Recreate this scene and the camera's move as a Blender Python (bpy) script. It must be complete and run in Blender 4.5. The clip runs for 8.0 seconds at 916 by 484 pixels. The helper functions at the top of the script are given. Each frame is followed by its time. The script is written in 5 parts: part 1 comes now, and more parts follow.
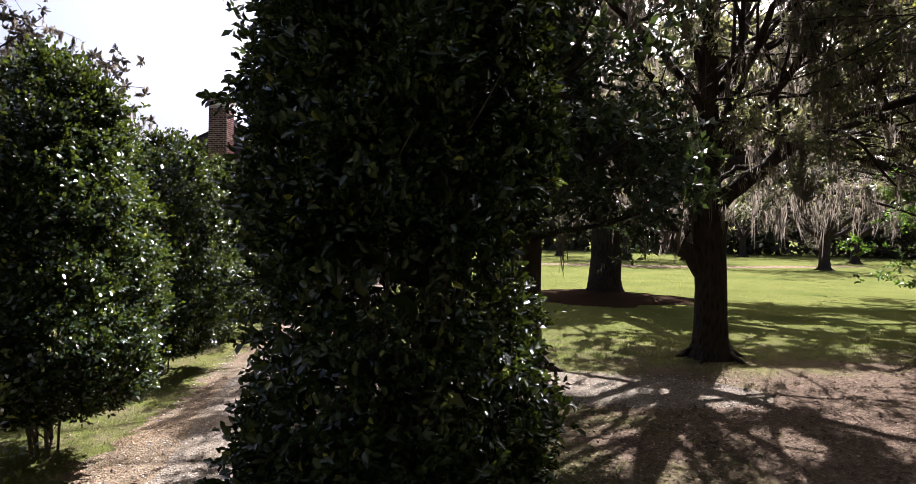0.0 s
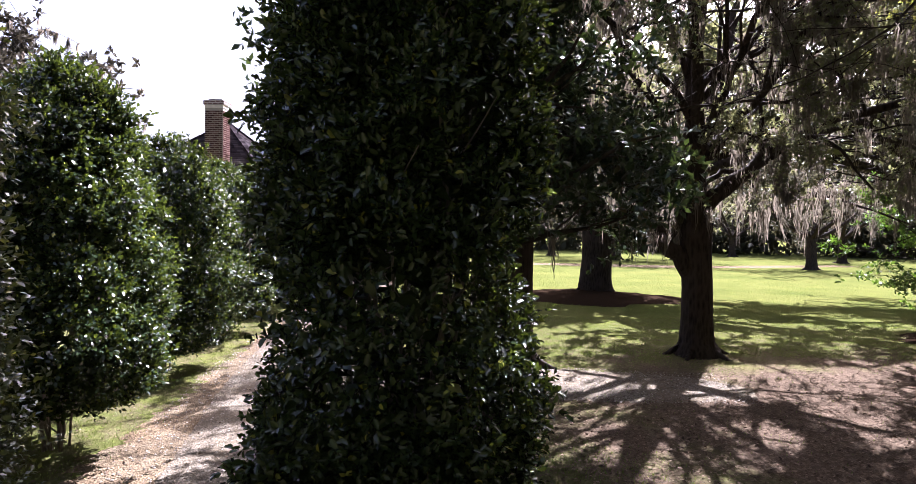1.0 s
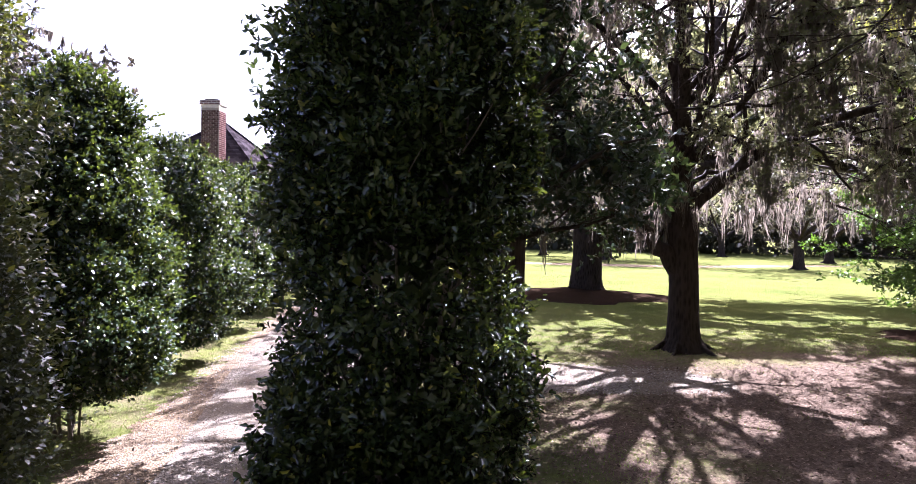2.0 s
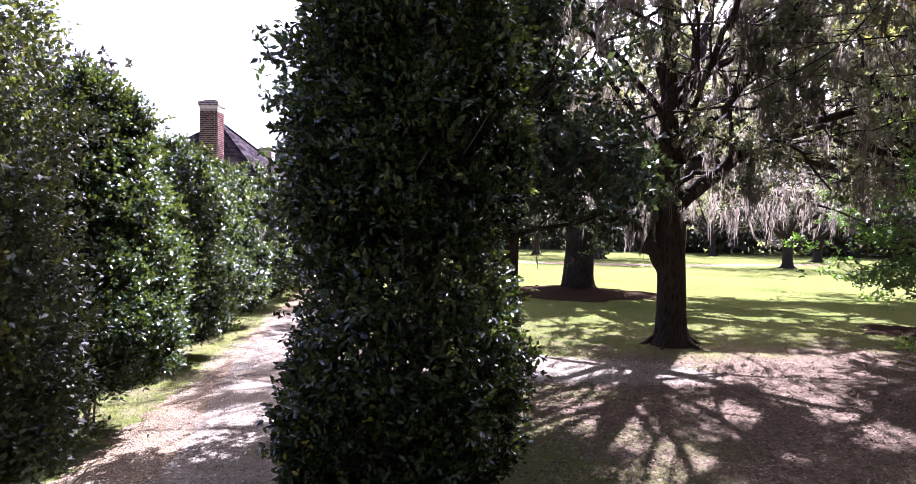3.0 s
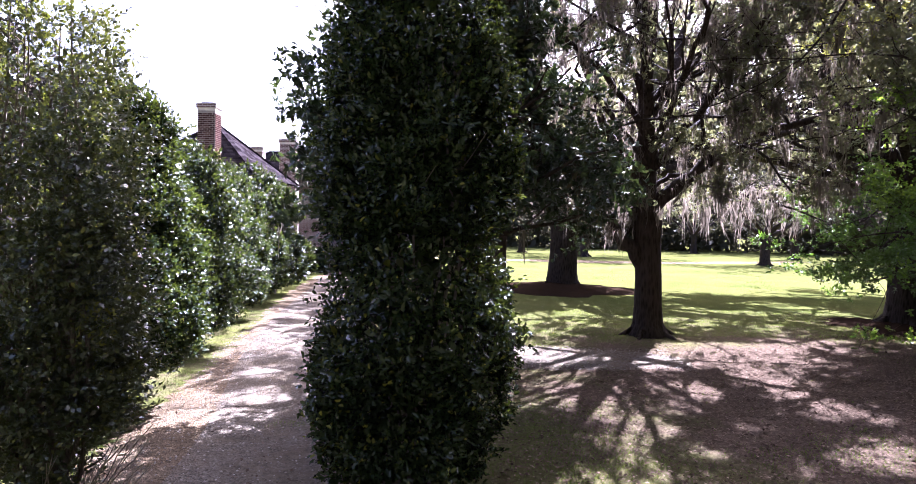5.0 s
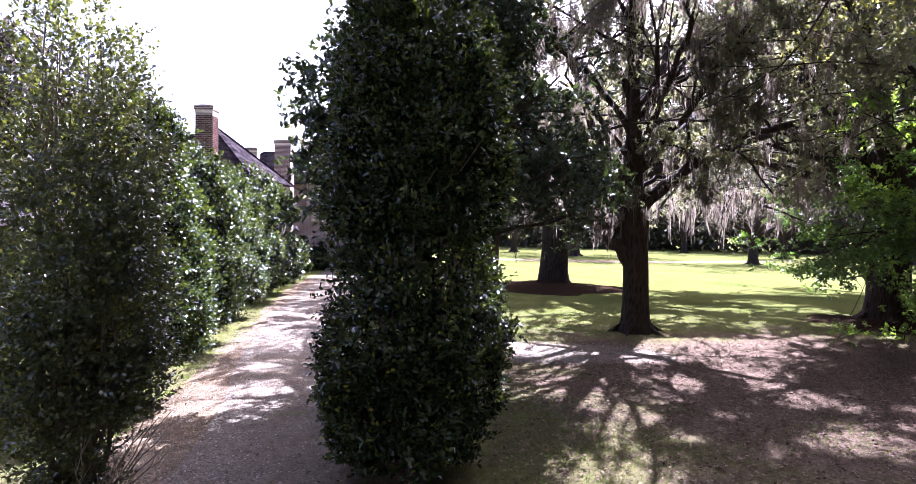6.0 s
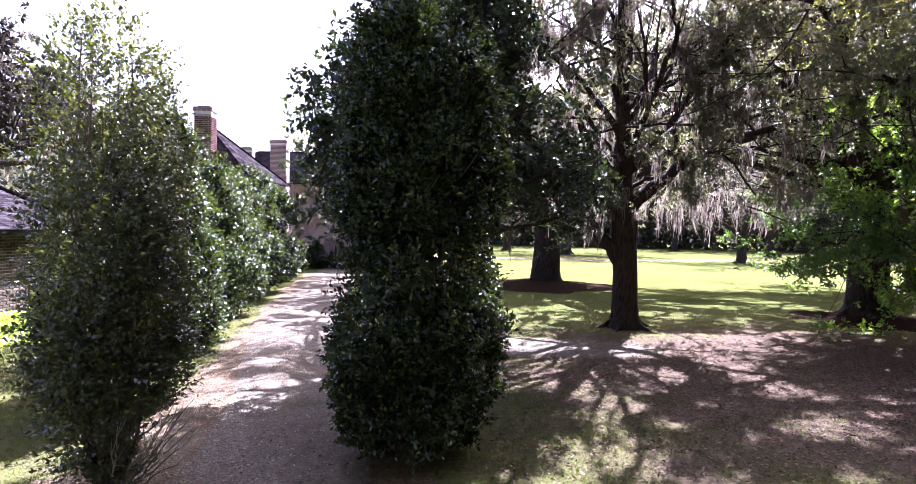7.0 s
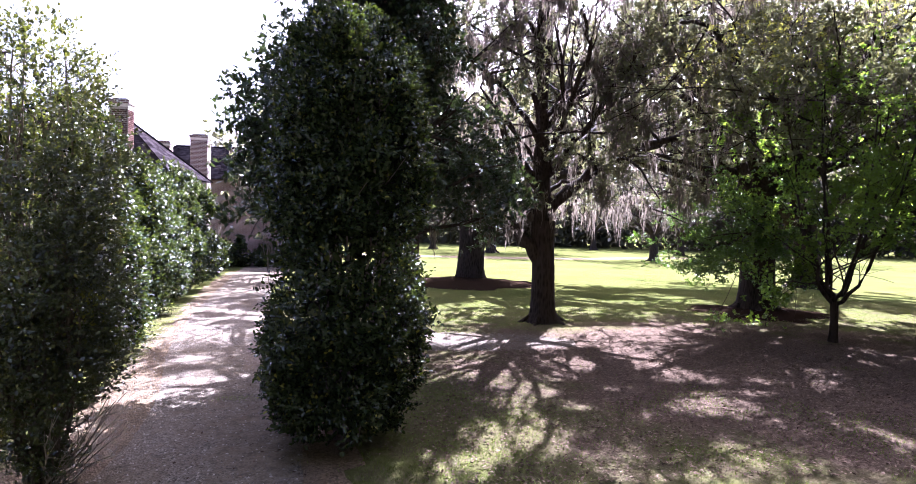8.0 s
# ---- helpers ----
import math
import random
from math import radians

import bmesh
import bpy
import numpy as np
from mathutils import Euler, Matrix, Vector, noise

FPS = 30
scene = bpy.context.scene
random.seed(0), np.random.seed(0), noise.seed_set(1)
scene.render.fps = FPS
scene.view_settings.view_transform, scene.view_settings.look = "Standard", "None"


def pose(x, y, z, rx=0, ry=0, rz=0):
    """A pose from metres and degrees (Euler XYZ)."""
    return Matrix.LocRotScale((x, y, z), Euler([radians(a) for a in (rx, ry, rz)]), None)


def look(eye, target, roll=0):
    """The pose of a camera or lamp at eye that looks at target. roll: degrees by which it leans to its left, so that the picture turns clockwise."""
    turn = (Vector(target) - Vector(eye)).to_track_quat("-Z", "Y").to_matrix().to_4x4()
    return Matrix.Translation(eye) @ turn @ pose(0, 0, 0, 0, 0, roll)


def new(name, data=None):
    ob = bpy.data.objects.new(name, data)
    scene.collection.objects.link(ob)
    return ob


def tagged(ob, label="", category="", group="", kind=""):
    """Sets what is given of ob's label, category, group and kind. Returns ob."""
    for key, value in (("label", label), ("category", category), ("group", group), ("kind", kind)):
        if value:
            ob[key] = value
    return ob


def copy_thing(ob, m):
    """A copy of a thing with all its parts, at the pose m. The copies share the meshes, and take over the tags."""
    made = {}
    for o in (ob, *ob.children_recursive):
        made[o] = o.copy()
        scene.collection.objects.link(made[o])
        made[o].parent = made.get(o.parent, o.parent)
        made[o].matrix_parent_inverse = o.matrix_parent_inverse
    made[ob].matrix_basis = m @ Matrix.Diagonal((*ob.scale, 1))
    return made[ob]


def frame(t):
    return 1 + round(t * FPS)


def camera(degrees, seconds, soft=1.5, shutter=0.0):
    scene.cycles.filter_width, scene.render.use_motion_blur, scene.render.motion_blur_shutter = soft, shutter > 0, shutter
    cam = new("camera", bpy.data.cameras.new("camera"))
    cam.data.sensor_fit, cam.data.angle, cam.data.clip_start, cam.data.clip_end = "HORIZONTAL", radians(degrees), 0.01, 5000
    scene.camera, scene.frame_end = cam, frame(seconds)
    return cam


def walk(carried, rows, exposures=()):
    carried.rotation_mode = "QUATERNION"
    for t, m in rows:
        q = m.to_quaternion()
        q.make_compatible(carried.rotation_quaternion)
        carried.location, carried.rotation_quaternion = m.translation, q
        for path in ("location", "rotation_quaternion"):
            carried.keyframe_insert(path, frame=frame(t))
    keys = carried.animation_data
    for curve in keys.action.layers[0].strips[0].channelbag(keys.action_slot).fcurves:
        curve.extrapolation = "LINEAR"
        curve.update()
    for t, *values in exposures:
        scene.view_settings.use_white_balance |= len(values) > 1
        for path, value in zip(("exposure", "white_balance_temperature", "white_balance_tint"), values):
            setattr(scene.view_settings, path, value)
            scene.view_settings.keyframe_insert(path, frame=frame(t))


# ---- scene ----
# ---- camera ----
cam = camera(75.8, 8.0, soft=0.8)
PATH = [
    (0, (-0.003, -0.065, 2.995), (-0.165, 1.928, 2.967), 0.9),
    (0.5, (-0.023, -0.245, 3.013), (-0.171, 1.749, 2.987), 1.0),
    (1, (-0.027, -0.465, 3.032), (-0.162, 1.53, 3.004), 0.9),
    (1.5, (-0.044, -0.652, 3.019), (-0.165, 1.344, 2.991), 1.0),
    (3, (-0.089, -1.342, 2.962), (-0.173, 0.656, 2.933), 1.0),
    (3.5, (-0.15, -1.604, 2.961), (-0.223, 0.394, 2.932), 1.1),
    (4, (-0.199, -1.868, 2.964), (-0.258, 0.13, 2.933), 1.0),
    (4.5, (-0.21, -2.142, 2.959), (-0.257, -0.143, 2.925), 1.0),
    (6, (-0.253, -2.941, 2.963), (-0.262, -0.941, 2.928), 1.0),
    (6.5, (-0.295, -3.237, 2.969), (-0.29, -1.237, 2.929), 0.9),
    (7, (-0.357, -3.514, 3.0), (-0.339, -1.514, 2.96), 1.0),
    (7.5, (-0.389, -3.826, 3.016), (-0.359, -1.826, 2.973), 1.0),
    (7.7, (-0.385, -3.965, 3.023), (-0.287, -1.967, 2.981), 1.1),
    (8, (-0.369, -4.173, 3.033), (-0.104, -2.191, 2.992), 1.4),
]
walk(cam, [(t, look(eye, target, roll)) for t, eye, target, roll in PATH],
     exposures=[(0, 2.5, 5900, 20), (0.5, 2.65, 5800, 23), (1.0, 3.05, 5600, 26), (1.5, 3.35, 5450, 30), (3.0, 3.55, 5300, 35), (8.0, 3.62, 5200, 36)])

# ---- sky and sun ----
SUN_AZ, SUN_EL = radians(23), radians(46)
world = bpy.data.worlds.new("sky")
scene.world = world
world.use_nodes = True
wn = world.node_tree.nodes
sky = wn.new("ShaderNodeTexSky")
sky.sky_type, sky.sun_disc = "NISHITA", False
sky.sun_elevation, sky.sun_rotation = SUN_EL, SUN_AZ
sky.dust_density, sky.air_density = 9.0, 0.7
world.node_tree.links.new(sky.outputs[0], wn["Background"].inputs[0])
wn["Background"].inputs[1].default_value = 0.06
sun_to = Vector((math.cos(SUN_EL) * math.sin(SUN_AZ), math.cos(SUN_EL) * math.cos(SUN_AZ), math.sin(SUN_EL)))
sun = new("sun", bpy.data.lights.new("sun", "SUN"))
sun.data.energy, sun.data.angle, sun.data.color = 5.0, radians(0.55), (1.0, 0.96, 0.90)
sun.matrix_world = look(sun_to * 60, (0, 0, 0))

# ---- materials ----


class Mat:
    """Short way to write node materials."""

    def __init__(self, name):
        self.m = bpy.data.materials.new(name)
        self.m.use_nodes = True
        self.t = self.m.node_tree
        self.b = self.t.nodes["Principled BSDF"]
        self.out = self.t.nodes["Material Output"]

    def n(self, kind, **sets):
        node = self.t.nodes.new("ShaderNode" + kind)
        for k, v in sets.items():
            node.inputs[k.replace("_", " ")].default_value = v
        return node

    def link(self, a, b):
        self.t.links.new(a, b)

    def coord(self):
        return self.n("TexCoord").outputs["Object"]

    def noise(self, scale, detail=4.0, rough=0.6, vec=None):
        k = self.n("TexNoise", Scale=scale, Detail=detail, Roughness=rough)
        self.link(vec or self.coord(), k.inputs["Vector"])
        return k.outputs["Fac"]

    def ramp(self, fac, stops):
        r = self.n("ValToRGB")
        e = r.color_ramp.elements
        while len(e) < len(stops):
            e.new(0.5)
        for el, (p, c) in zip(e, stops):
            el.position, el.color = p, (*c, 1) if len(c) == 3 else c
        self.link(fac, r.inputs[0])
        return r.outputs[0]

    def mix(self, fac, a, b, blend="MIX"):
        k = self.t.nodes.new("ShaderNodeMix")
        k.data_type, k.blend_type = "RGBA", blend
        for sock, v in ((k.inputs[0], fac), (k.inputs[6], a), (k.inputs[7], b)):
            if isinstance(v, (int, float)):
                sock.default_value = v
            elif isinstance(v, tuple):
                sock.default_value = (*v, 1)
            else:
                self.link(v, sock)
        return k.outputs[2]

    def math(self, op, a, b=0.0):
        k = self.t.nodes.new("ShaderNodeMath")
        k.operation = op
        for sock, v in zip(k.inputs, (a, b)):
            if isinstance(v, (int, float)):
                sock.default_value = v
            else:
                self.link(v, sock)
        return k.outputs[0]

    def bump(self, height, strength=0.4, distance=0.02):
        k = self.n("Bump", Strength=strength, Distance=distance)
        self.link(height, k.inputs["Height"])
        self.link(k.outputs[0], self.b.inputs["Normal"])

    def base(self, col):
        if isinstance(col, tuple):
            self.b.inputs["Base Color"].default_value = (*col, 1)
        else:
            self.link(col, self.b.inputs["Base Color"])

    def rough(self, v):
        self.b.inputs["Roughness"].default_value = v


def leaf_material(name, stops, glow, amount=0.35, rough=0.35, spec=0.5):
    """A leaf: glossy skin over a body that lets some light through; every leaf has its own tone."""
    k = Mat(name)
    rnd = k.n("NewGeometry").outputs["Random Per Island"]
    big = k.noise(0.9, 3)
    col = k.mix(0.35, k.ramp(rnd, stops), k.ramp(big, [(0.3, stops[0][1]), (0.7, stops[-2][1])]))
    k.base(col)
    k.rough(rough)
    k.b.inputs["Specular IOR Level"].default_value = spec
    tr = k.n("BsdfTranslucent")
    k.link(k.mix(rnd, glow, tuple(c * 0.6 for c in glow)), tr.inputs[0])
    mx = k.n("MixShader", Fac=amount)
    k.link(k.b.outputs[0], mx.inputs[1])
    k.link(tr.outputs[0], mx.inputs[2])
    k.link(mx.outputs[0], k.out.inputs[0])
    return k.m


M_LEAF = leaf_material("camellia leaf", [(0.0, (0.007, 0.014, 0.006)), (0.45, (0.012, 0.023, 0.009)), (0.8, (0.020, 0.034, 0.012)), (0.965, (0.032, 0.05, 0.018)), (0.99, (0.26, 0.26, 0.035))], (0.24, 0.32, 0.03), 0.08, 0.22, 0.5)
M_LEAF_LOOSE = leaf_material("loose shrub leaf", [(0.0, (0.013, 0.021, 0.009)), (0.5, (0.024, 0.036, 0.014)), (0.85, (0.042, 0.056, 0.02)), (0.955, (0.055, 0.072, 0.024)), (0.985, (0.32, 0.30, 0.04))], (0.28, 0.31, 0.03), 0.15, 0.3, 0.6)
M_MAGNOLIA = leaf_material("magnolia leaf", [(0.0, (0.012, 0.026, 0.010)), (0.6, (0.022, 0.044, 0.016)), (0.9, (0.035, 0.055, 0.018)), (0.97, (0.10, 0.07, 0.025))], (0.09, 0.13, 0.025), 0.14, 0.28)
M_OAKLEAF = leaf_material("oak leaf", [(0.0, (0.032, 0.040, 0.020)), (0.6, (0.060, 0.070, 0.035)), (0.93, (0.10, 0.108, 0.052)), (1.0, (0.19, 0.18, 0.05))], (0.28, 0.28, 0.11), 0.4, 0.34)
M_BRIGHT = leaf_material("spring leaf", [(0.0, (0.035, 0.085, 0.015)), (0.6, (0.060, 0.13, 0.022)), (0.95, (0.10, 0.18, 0.03)), (1.0, (0.14, 0.22, 0.04))], (0.36, 0.54, 0.035), 0.45, 0.45)
M_SPRAY = leaf_material("low oak leaf", [(0.0, (0.022, 0.05, 0.010)), (0.6, (0.04, 0.085, 0.016)), (0.95, (0.07, 0.12, 0.022)), (1.0, (0.1, 0.15, 0.03))], (0.18, 0.32, 0.025), 0.32, 0.4)
M_NEWLEAF = leaf_material("new oak leaf", [(0.0, (0.12, 0.14, 0.025)), (0.6, (0.19, 0.20, 0.035)), (0.95, (0.27, 0.26, 0.05)), (1.0, (0.3, 0.28, 0.06))], (0.50, 0.50, 0.08), 0.45, 0.5)
M_BOX = leaf_material("box leaf", [(0.0, (0.13, 0.22, 0.02)), (0.6, (0.20, 0.30, 0.03)), (0.95, (0.28, 0.36, 0.04)), (1.0, (0.32, 0.36, 0.05))], (0.55, 0.70, 0.05), 0.45, 0.5)
M_GREYLEAF = leaf_material("grey oak leaf", [(0.0, (0.026, 0.022, 0.016)), (0.6, (0.042, 0.036, 0.026)), (0.95, (0.062, 0.053, 0.037)), (1.0, (0.09, 0.072, 0.045))], (0.07, 0.06, 0.04), 0.2, 0.7, 0.2)
M_FAR = leaf_material("far leaf", [(0.0, (0.020, 0.021, 0.012)), (0.6, (0.034, 0.035, 0.02)), (0.95, (0.055, 0.055, 0.03)), (1.0, (0.085, 0.08, 0.038))], (0.11, 0.105, 0.055), 0.3, 0.7, 0.1)


def moss_material():
    k = Mat("spanish moss")
    rnd = k.n("NewGeometry").outputs["Random Per Island"]
    k.base(k.ramp(rnd, [(0.0, (0.036, 0.031, 0.025)), (0.5, (0.072, 0.063, 0.050)), (1.0, (0.15, 0.132, 0.106))]))
    k.rough(0.9)
    tr = k.n("BsdfTranslucent")
    tr.inputs[0].default_value = (0.22, 0.184, 0.14, 1)
    mx = k.n("MixShader", Fac=0.48)
    k.link(k.b.outputs[0], mx.inputs[1])
    k.link(tr.outputs[0], mx.inputs[2])
    k.link(mx.outputs[0], k.out.inputs[0])
    return k.m


def bark_material(name, dark, light, scale=1.0):
    k = Mat(name)
    mp = k.n("Mapping")
    k.link(k.coord(), mp.inputs[0])
    mp.inputs["Scale"].default_value = (9 * scale, 9 * scale, 2.2 * scale)
    ridges = k.n("TexVoronoi", Scale=1.6)
    k.link(mp.outputs[0], ridges.inputs["Vector"])
    fine = k.noise(3.0, 8, 0.7, mp.outputs[0])
    patch = k.noise(1.1 * scale, 4)
    h = k.math("ADD", ridges.outputs["Distance"], k.math("MULTIPLY", fine, 0.6))
    k.base(k.mix(k.ramp(patch, [(0.45, (0, 0, 0)), (0.7, (0.6, 0.6, 0.6))]), k.ramp(h, [(0.25, dark), (0.95, light)]), tuple(c * 1.4 for c in light)))
    k.rough(0.95)
    k.b.inputs["Specular IOR Level"].default_value = 0.05
    k.bump(h, 0.9, 0.03)
    return k.m


M_MOSS = moss_material()
M_BARK = bark_material("oak bark", (0.008, 0.006, 0.005), (0.04, 0.031, 0.026))
M_STEM = bark_material("shrub stem", (0.035, 0.03, 0.024), (0.15, 0.125, 0.10), 4)


def ground_material():
    """Grass, bare earth with leaf litter and worn gravel, told apart by the plan and by uneven borders."""
    k = Mat("ground")
    co = k.coord()
    sep = k.n("SeparateXYZ")
    k.link(co, sep.inputs[0])
    wob = k.math("MULTIPLY", k.math("SUBTRACT", k.noise(0.45, 6, 0.65, co), 0.5), 7.0)
    fine = k.noise(9.0, 8, 0.75, co)
    spots = k.noise(1.7, 5, 0.7, co)
    # bare earth under the oaks: an uneven round area
    dx = k.math("MULTIPLY", k.math("SUBTRACT", sep.outputs[0], 9.0), 0.098)
    dy = k.math("MULTIPLY", k.math("SUBTRACT", sep.outputs[1], 8.4), 0.118)
    d = k.math("SQRT", k.math("ADD", k.math("MULTIPLY", dx, dx), k.math("MULTIPLY", dy, dy)))
    d = k.math("ADD", d, k.math("MULTIPLY", wob, 0.2))
    earth = k.ramp(d, [(0.62, (1, 1, 1)), (1.12, (0, 0, 0))])
    near = k.n("MapRange", From_Min=17.0, From_Max=24.0)
    k.link(k.math("ADD", sep.outputs[1], wob), near.inputs[0])
    thin = k.mix(near.outputs[0], (0.55, 0.55, 0.55), (0, 0, 0))
    worn = k.math("MULTIPLY", k.ramp(spots, [(0.42, (0, 0, 0)), (0.6, (1, 1, 1))]), thin)
    earth = k.math("MAXIMUM", earth, worn)
    # grass
    g1 = k.ramp(fine, [(0.2, (0.015, 0.022, 0.006)), (0.55, (0.052, 0.062, 0.017)), (0.85, (0.125, 0.124, 0.040))])
    g2 = k.ramp(k.noise(0.25, 5, 0.6, co), [(0.3, (0.052, 0.066, 0.017)), (0.7, (0.13, 0.126, 0.040))])
    grass = k.mix(0.5, g1, g2)
    # earth with litter
    e1 = k.ramp(fine, [(0.25, (0.011, 0.0075, 0.005)), (0.5, (0.052, 0.036, 0.025)), (0.75, (0.15, 0.112, 0.080))])
    vor = k.n("TexVoronoi", Scale=30.0)
    k.link(co, vor.inputs["Vector"])
    e2 = k.ramp(vor.outputs["Color"], [(0.2, (0.021, 0.015, 0.011)), (0.6, (0.080, 0.057, 0.041)), (0.9, (0.18, 0.135, 0.098))])
    dirt = k.mix(k.ramp(k.noise(45.0, 6, 0.8, co), [(0.35, (0, 0, 0)), (0.65, (0.5, 0.5, 0.5))]), k.mix(0.4, e1, e2), (0.165, 0.126, 0.092))
    k.base(k.mix(earth, grass, dirt))
    k.rough(0.95)
    k.b.inputs["Specular IOR Level"].default_value = 0.0
    k.bump(k.math("ADD", fine, k.math("MULTIPLY", spots, 0.8)), 0.8, 0.06)
    return k.m


def gravel_material(name, tint):
    k = Mat(name)
    co = k.coord()
    v = k.n("TexVoronoi", Scale=38.0)
    k.link(co, v.inputs["Vector"])
    big = k.noise(0.7, 6, 0.7, co)
    mid = k.noise(5.0, 6, 0.7, co)
    stone = k.ramp(v.outputs["Color"], [(0.1, tuple(c * 0.5 for c in tint)), (0.5, tint), (0.9, tuple(min(1, c * 1.5) for c in tint))])
    worn = k.mix(k.ramp(big, [(0.4, (0, 0, 0)), (0.65, (1, 1, 1))]), stone, k.ramp(mid, [(0.3, (0.062, 0.049, 0.034)), (0.7, (0.18, 0.146, 0.102))]))
    k.base(worn)
    k.rough(0.95)
    k.b.inputs["Specular IOR Level"].default_value = 0.0
    k.bump(k.math("ADD", v.outputs["Distance"], mid), 0.7, 0.03)
    return k.m


def brick_material(name, scale=1.0):
    k = Mat(name)
    geo = k.n("TexCoord")
    sep = k.n("SeparateXYZ")
    k.link(geo.outputs["Object"], sep.inputs[0])
    comb = k.n("CombineXYZ")
    k.link(k.math("ADD", sep.outputs[0], sep.outputs[1]), comb.inputs[0])
    k.link(sep.outputs[2], comb.inputs[1])
    br = k.n("TexBrick", Scale=1.0, Mortar_Size=0.011, Brick_Width=0.215, Row_Height=0.078, Bias=-0.1)
    br.inputs["Color1"].default_value = (0.075, 0.032, 0.028, 1)
    br.inputs["Color2"].default_value = (0.14, 0.066, 0.055, 1)
    br.inputs["Mortar"].default_value = (0.5, 0.45, 0.41, 1)
    k.link(comb.outputs[0], br.inputs["Vector"])
    k.base(k.mix(k.math("MULTIPLY", k.noise(2.0, 6), 0.35), br.outputs["Color"], (0.16, 0.11, 0.09)))
    k.rough(0.9)
    k.bump(k.math("SUBTRACT", 1.0, br.outputs["Fac"]), 0.6, 0.01)
    return k.m


def plain(name, col, rough=0.8, vary=0.25, scale=8.0, bump=0.2):
    k = Mat(name)
    f = k.noise(scale, 6, 0.65)
    k.base(k.ramp(f, [(0.25, tuple(c * (1 - vary) for c in col)), (0.75, tuple(min(1, c * (1 + vary)) for c in col))]))
    k.rough(rough)
    k.bump(f, bump, 0.01)
    return k.m


def piece_material(name, stops, rough=0.9):
    """For pieces: one tone for each object or island."""
    k = Mat(name)
    r = k.math("FRACT", k.math("ADD", k.n("ObjectInfo").outputs["Random"], k.n("NewGeometry").outputs["Random Per Island"]))
    f = k.noise(14.0, 6, 0.7)
    k.base(k.mix(k.math("MULTIPLY", f, 0.5), k.ramp(r, stops), tuple(c * 0.5 for c in stops[0][1])))
    k.b.inputs["Specular IOR Level"].default_value = 0.0
    k.rough(rough)
    k.bump(f, 0.4, 0.01)
    return k.m


M_GROUND = ground_material()
M_VERGE = gravel_material("sandy verge", (0.12, 0.088, 0.056))
M_GRAVEL = gravel_material("gravel", (0.125, 0.108, 0.086))
M_BRICK = brick_material("brick wall")
M_SHINGLE = piece_material("shingle", [(0.0, (0.011, 0.009, 0.010)), (0.5, (0.027, 0.022, 0.024)), (1.0, (0.056, 0.047, 0.051))])
M_BRICKPIECE = piece_material("brick", [(0.0, (0.05, 0.022, 0.021)), (0.5, (0.10, 0.05, 0.045)), (1.0, (0.19, 0.12, 0.105))])
M_MORTAR = plain("mortar", (0.30, 0.26, 0.22))
M_WALLBRICK = piece_material("weathered brick", [(0.0, (0.06, 0.045, 0.038)), (0.5, (0.10, 0.078, 0.064)), (1.0, (0.17, 0.14, 0.115))])
M_WHITE = plain("white paint", (0.72, 0.70, 0.66), 0.6, 0.1)
M_DARKWOOD = plain("dark painted wood", (0.03, 0.021, 0.017), 0.7)
M_BAND = plain("pale plaster band", (0.60, 0.54, 0.48), 0.9, 0.2)

# ---- mesh helpers ----
RNG = np.random.default_rng(7)


def mesh_np(name, verts, faces, mat=None, smooth=False):
    """A mesh from arrays: verts (n, 3) and faces (m, k)."""
    verts, faces = np.asarray(verts, np.float32), np.asarray(faces, np.int32)
    me = bpy.data.meshes.new(name)
    me.vertices.add(len(verts))
    me.vertices.foreach_set("co", verts.ravel())
    k = faces.shape[1]
    me.loops.add(faces.size)
    me.loops.foreach_set("vertex_index", faces.ravel())
    me.polygons.add(len(faces))
    me.polygons.foreach_set("loop_start", np.arange(len(faces), dtype=np.int32) * k)
    if smooth:
        me.polygons.foreach_set("use_smooth", np.ones(len(faces), dtype=bool))
    me.update(calc_edges=True)
    if mat:
        me.materials.append(mat)
    return me


def part_np(name, verts, faces, mat, parent, label="", smooth=False, kind=""):
    ob = new(name, mesh_np(name, verts, faces, mat, smooth))
    ob.parent = parent
    return tagged(ob, label, kind=kind)


def part(name, bm, mat, parent, label="", smooth=False):
    me = bpy.data.meshes.new(name)
    if smooth:
        for f in bm.faces:
            f.smooth = True
    bm.to_mesh(me)
    bm.free()
    me.materials.append(mat)
    ob = new(name, me)
    ob.parent = parent
    return tagged(ob, label)


def thing(name, at, label, category, group="", turn=0, kind=""):
    ob = new(name)
    ob.matrix_basis = pose(*at, 0, 0, turn)
    ob.empty_display_size = 0.2
    return tagged(ob, label, category, group, kind)


def unit(v):
    return v / np.maximum(np.linalg.norm(v, axis=-1, keepdims=True), 1e-9)


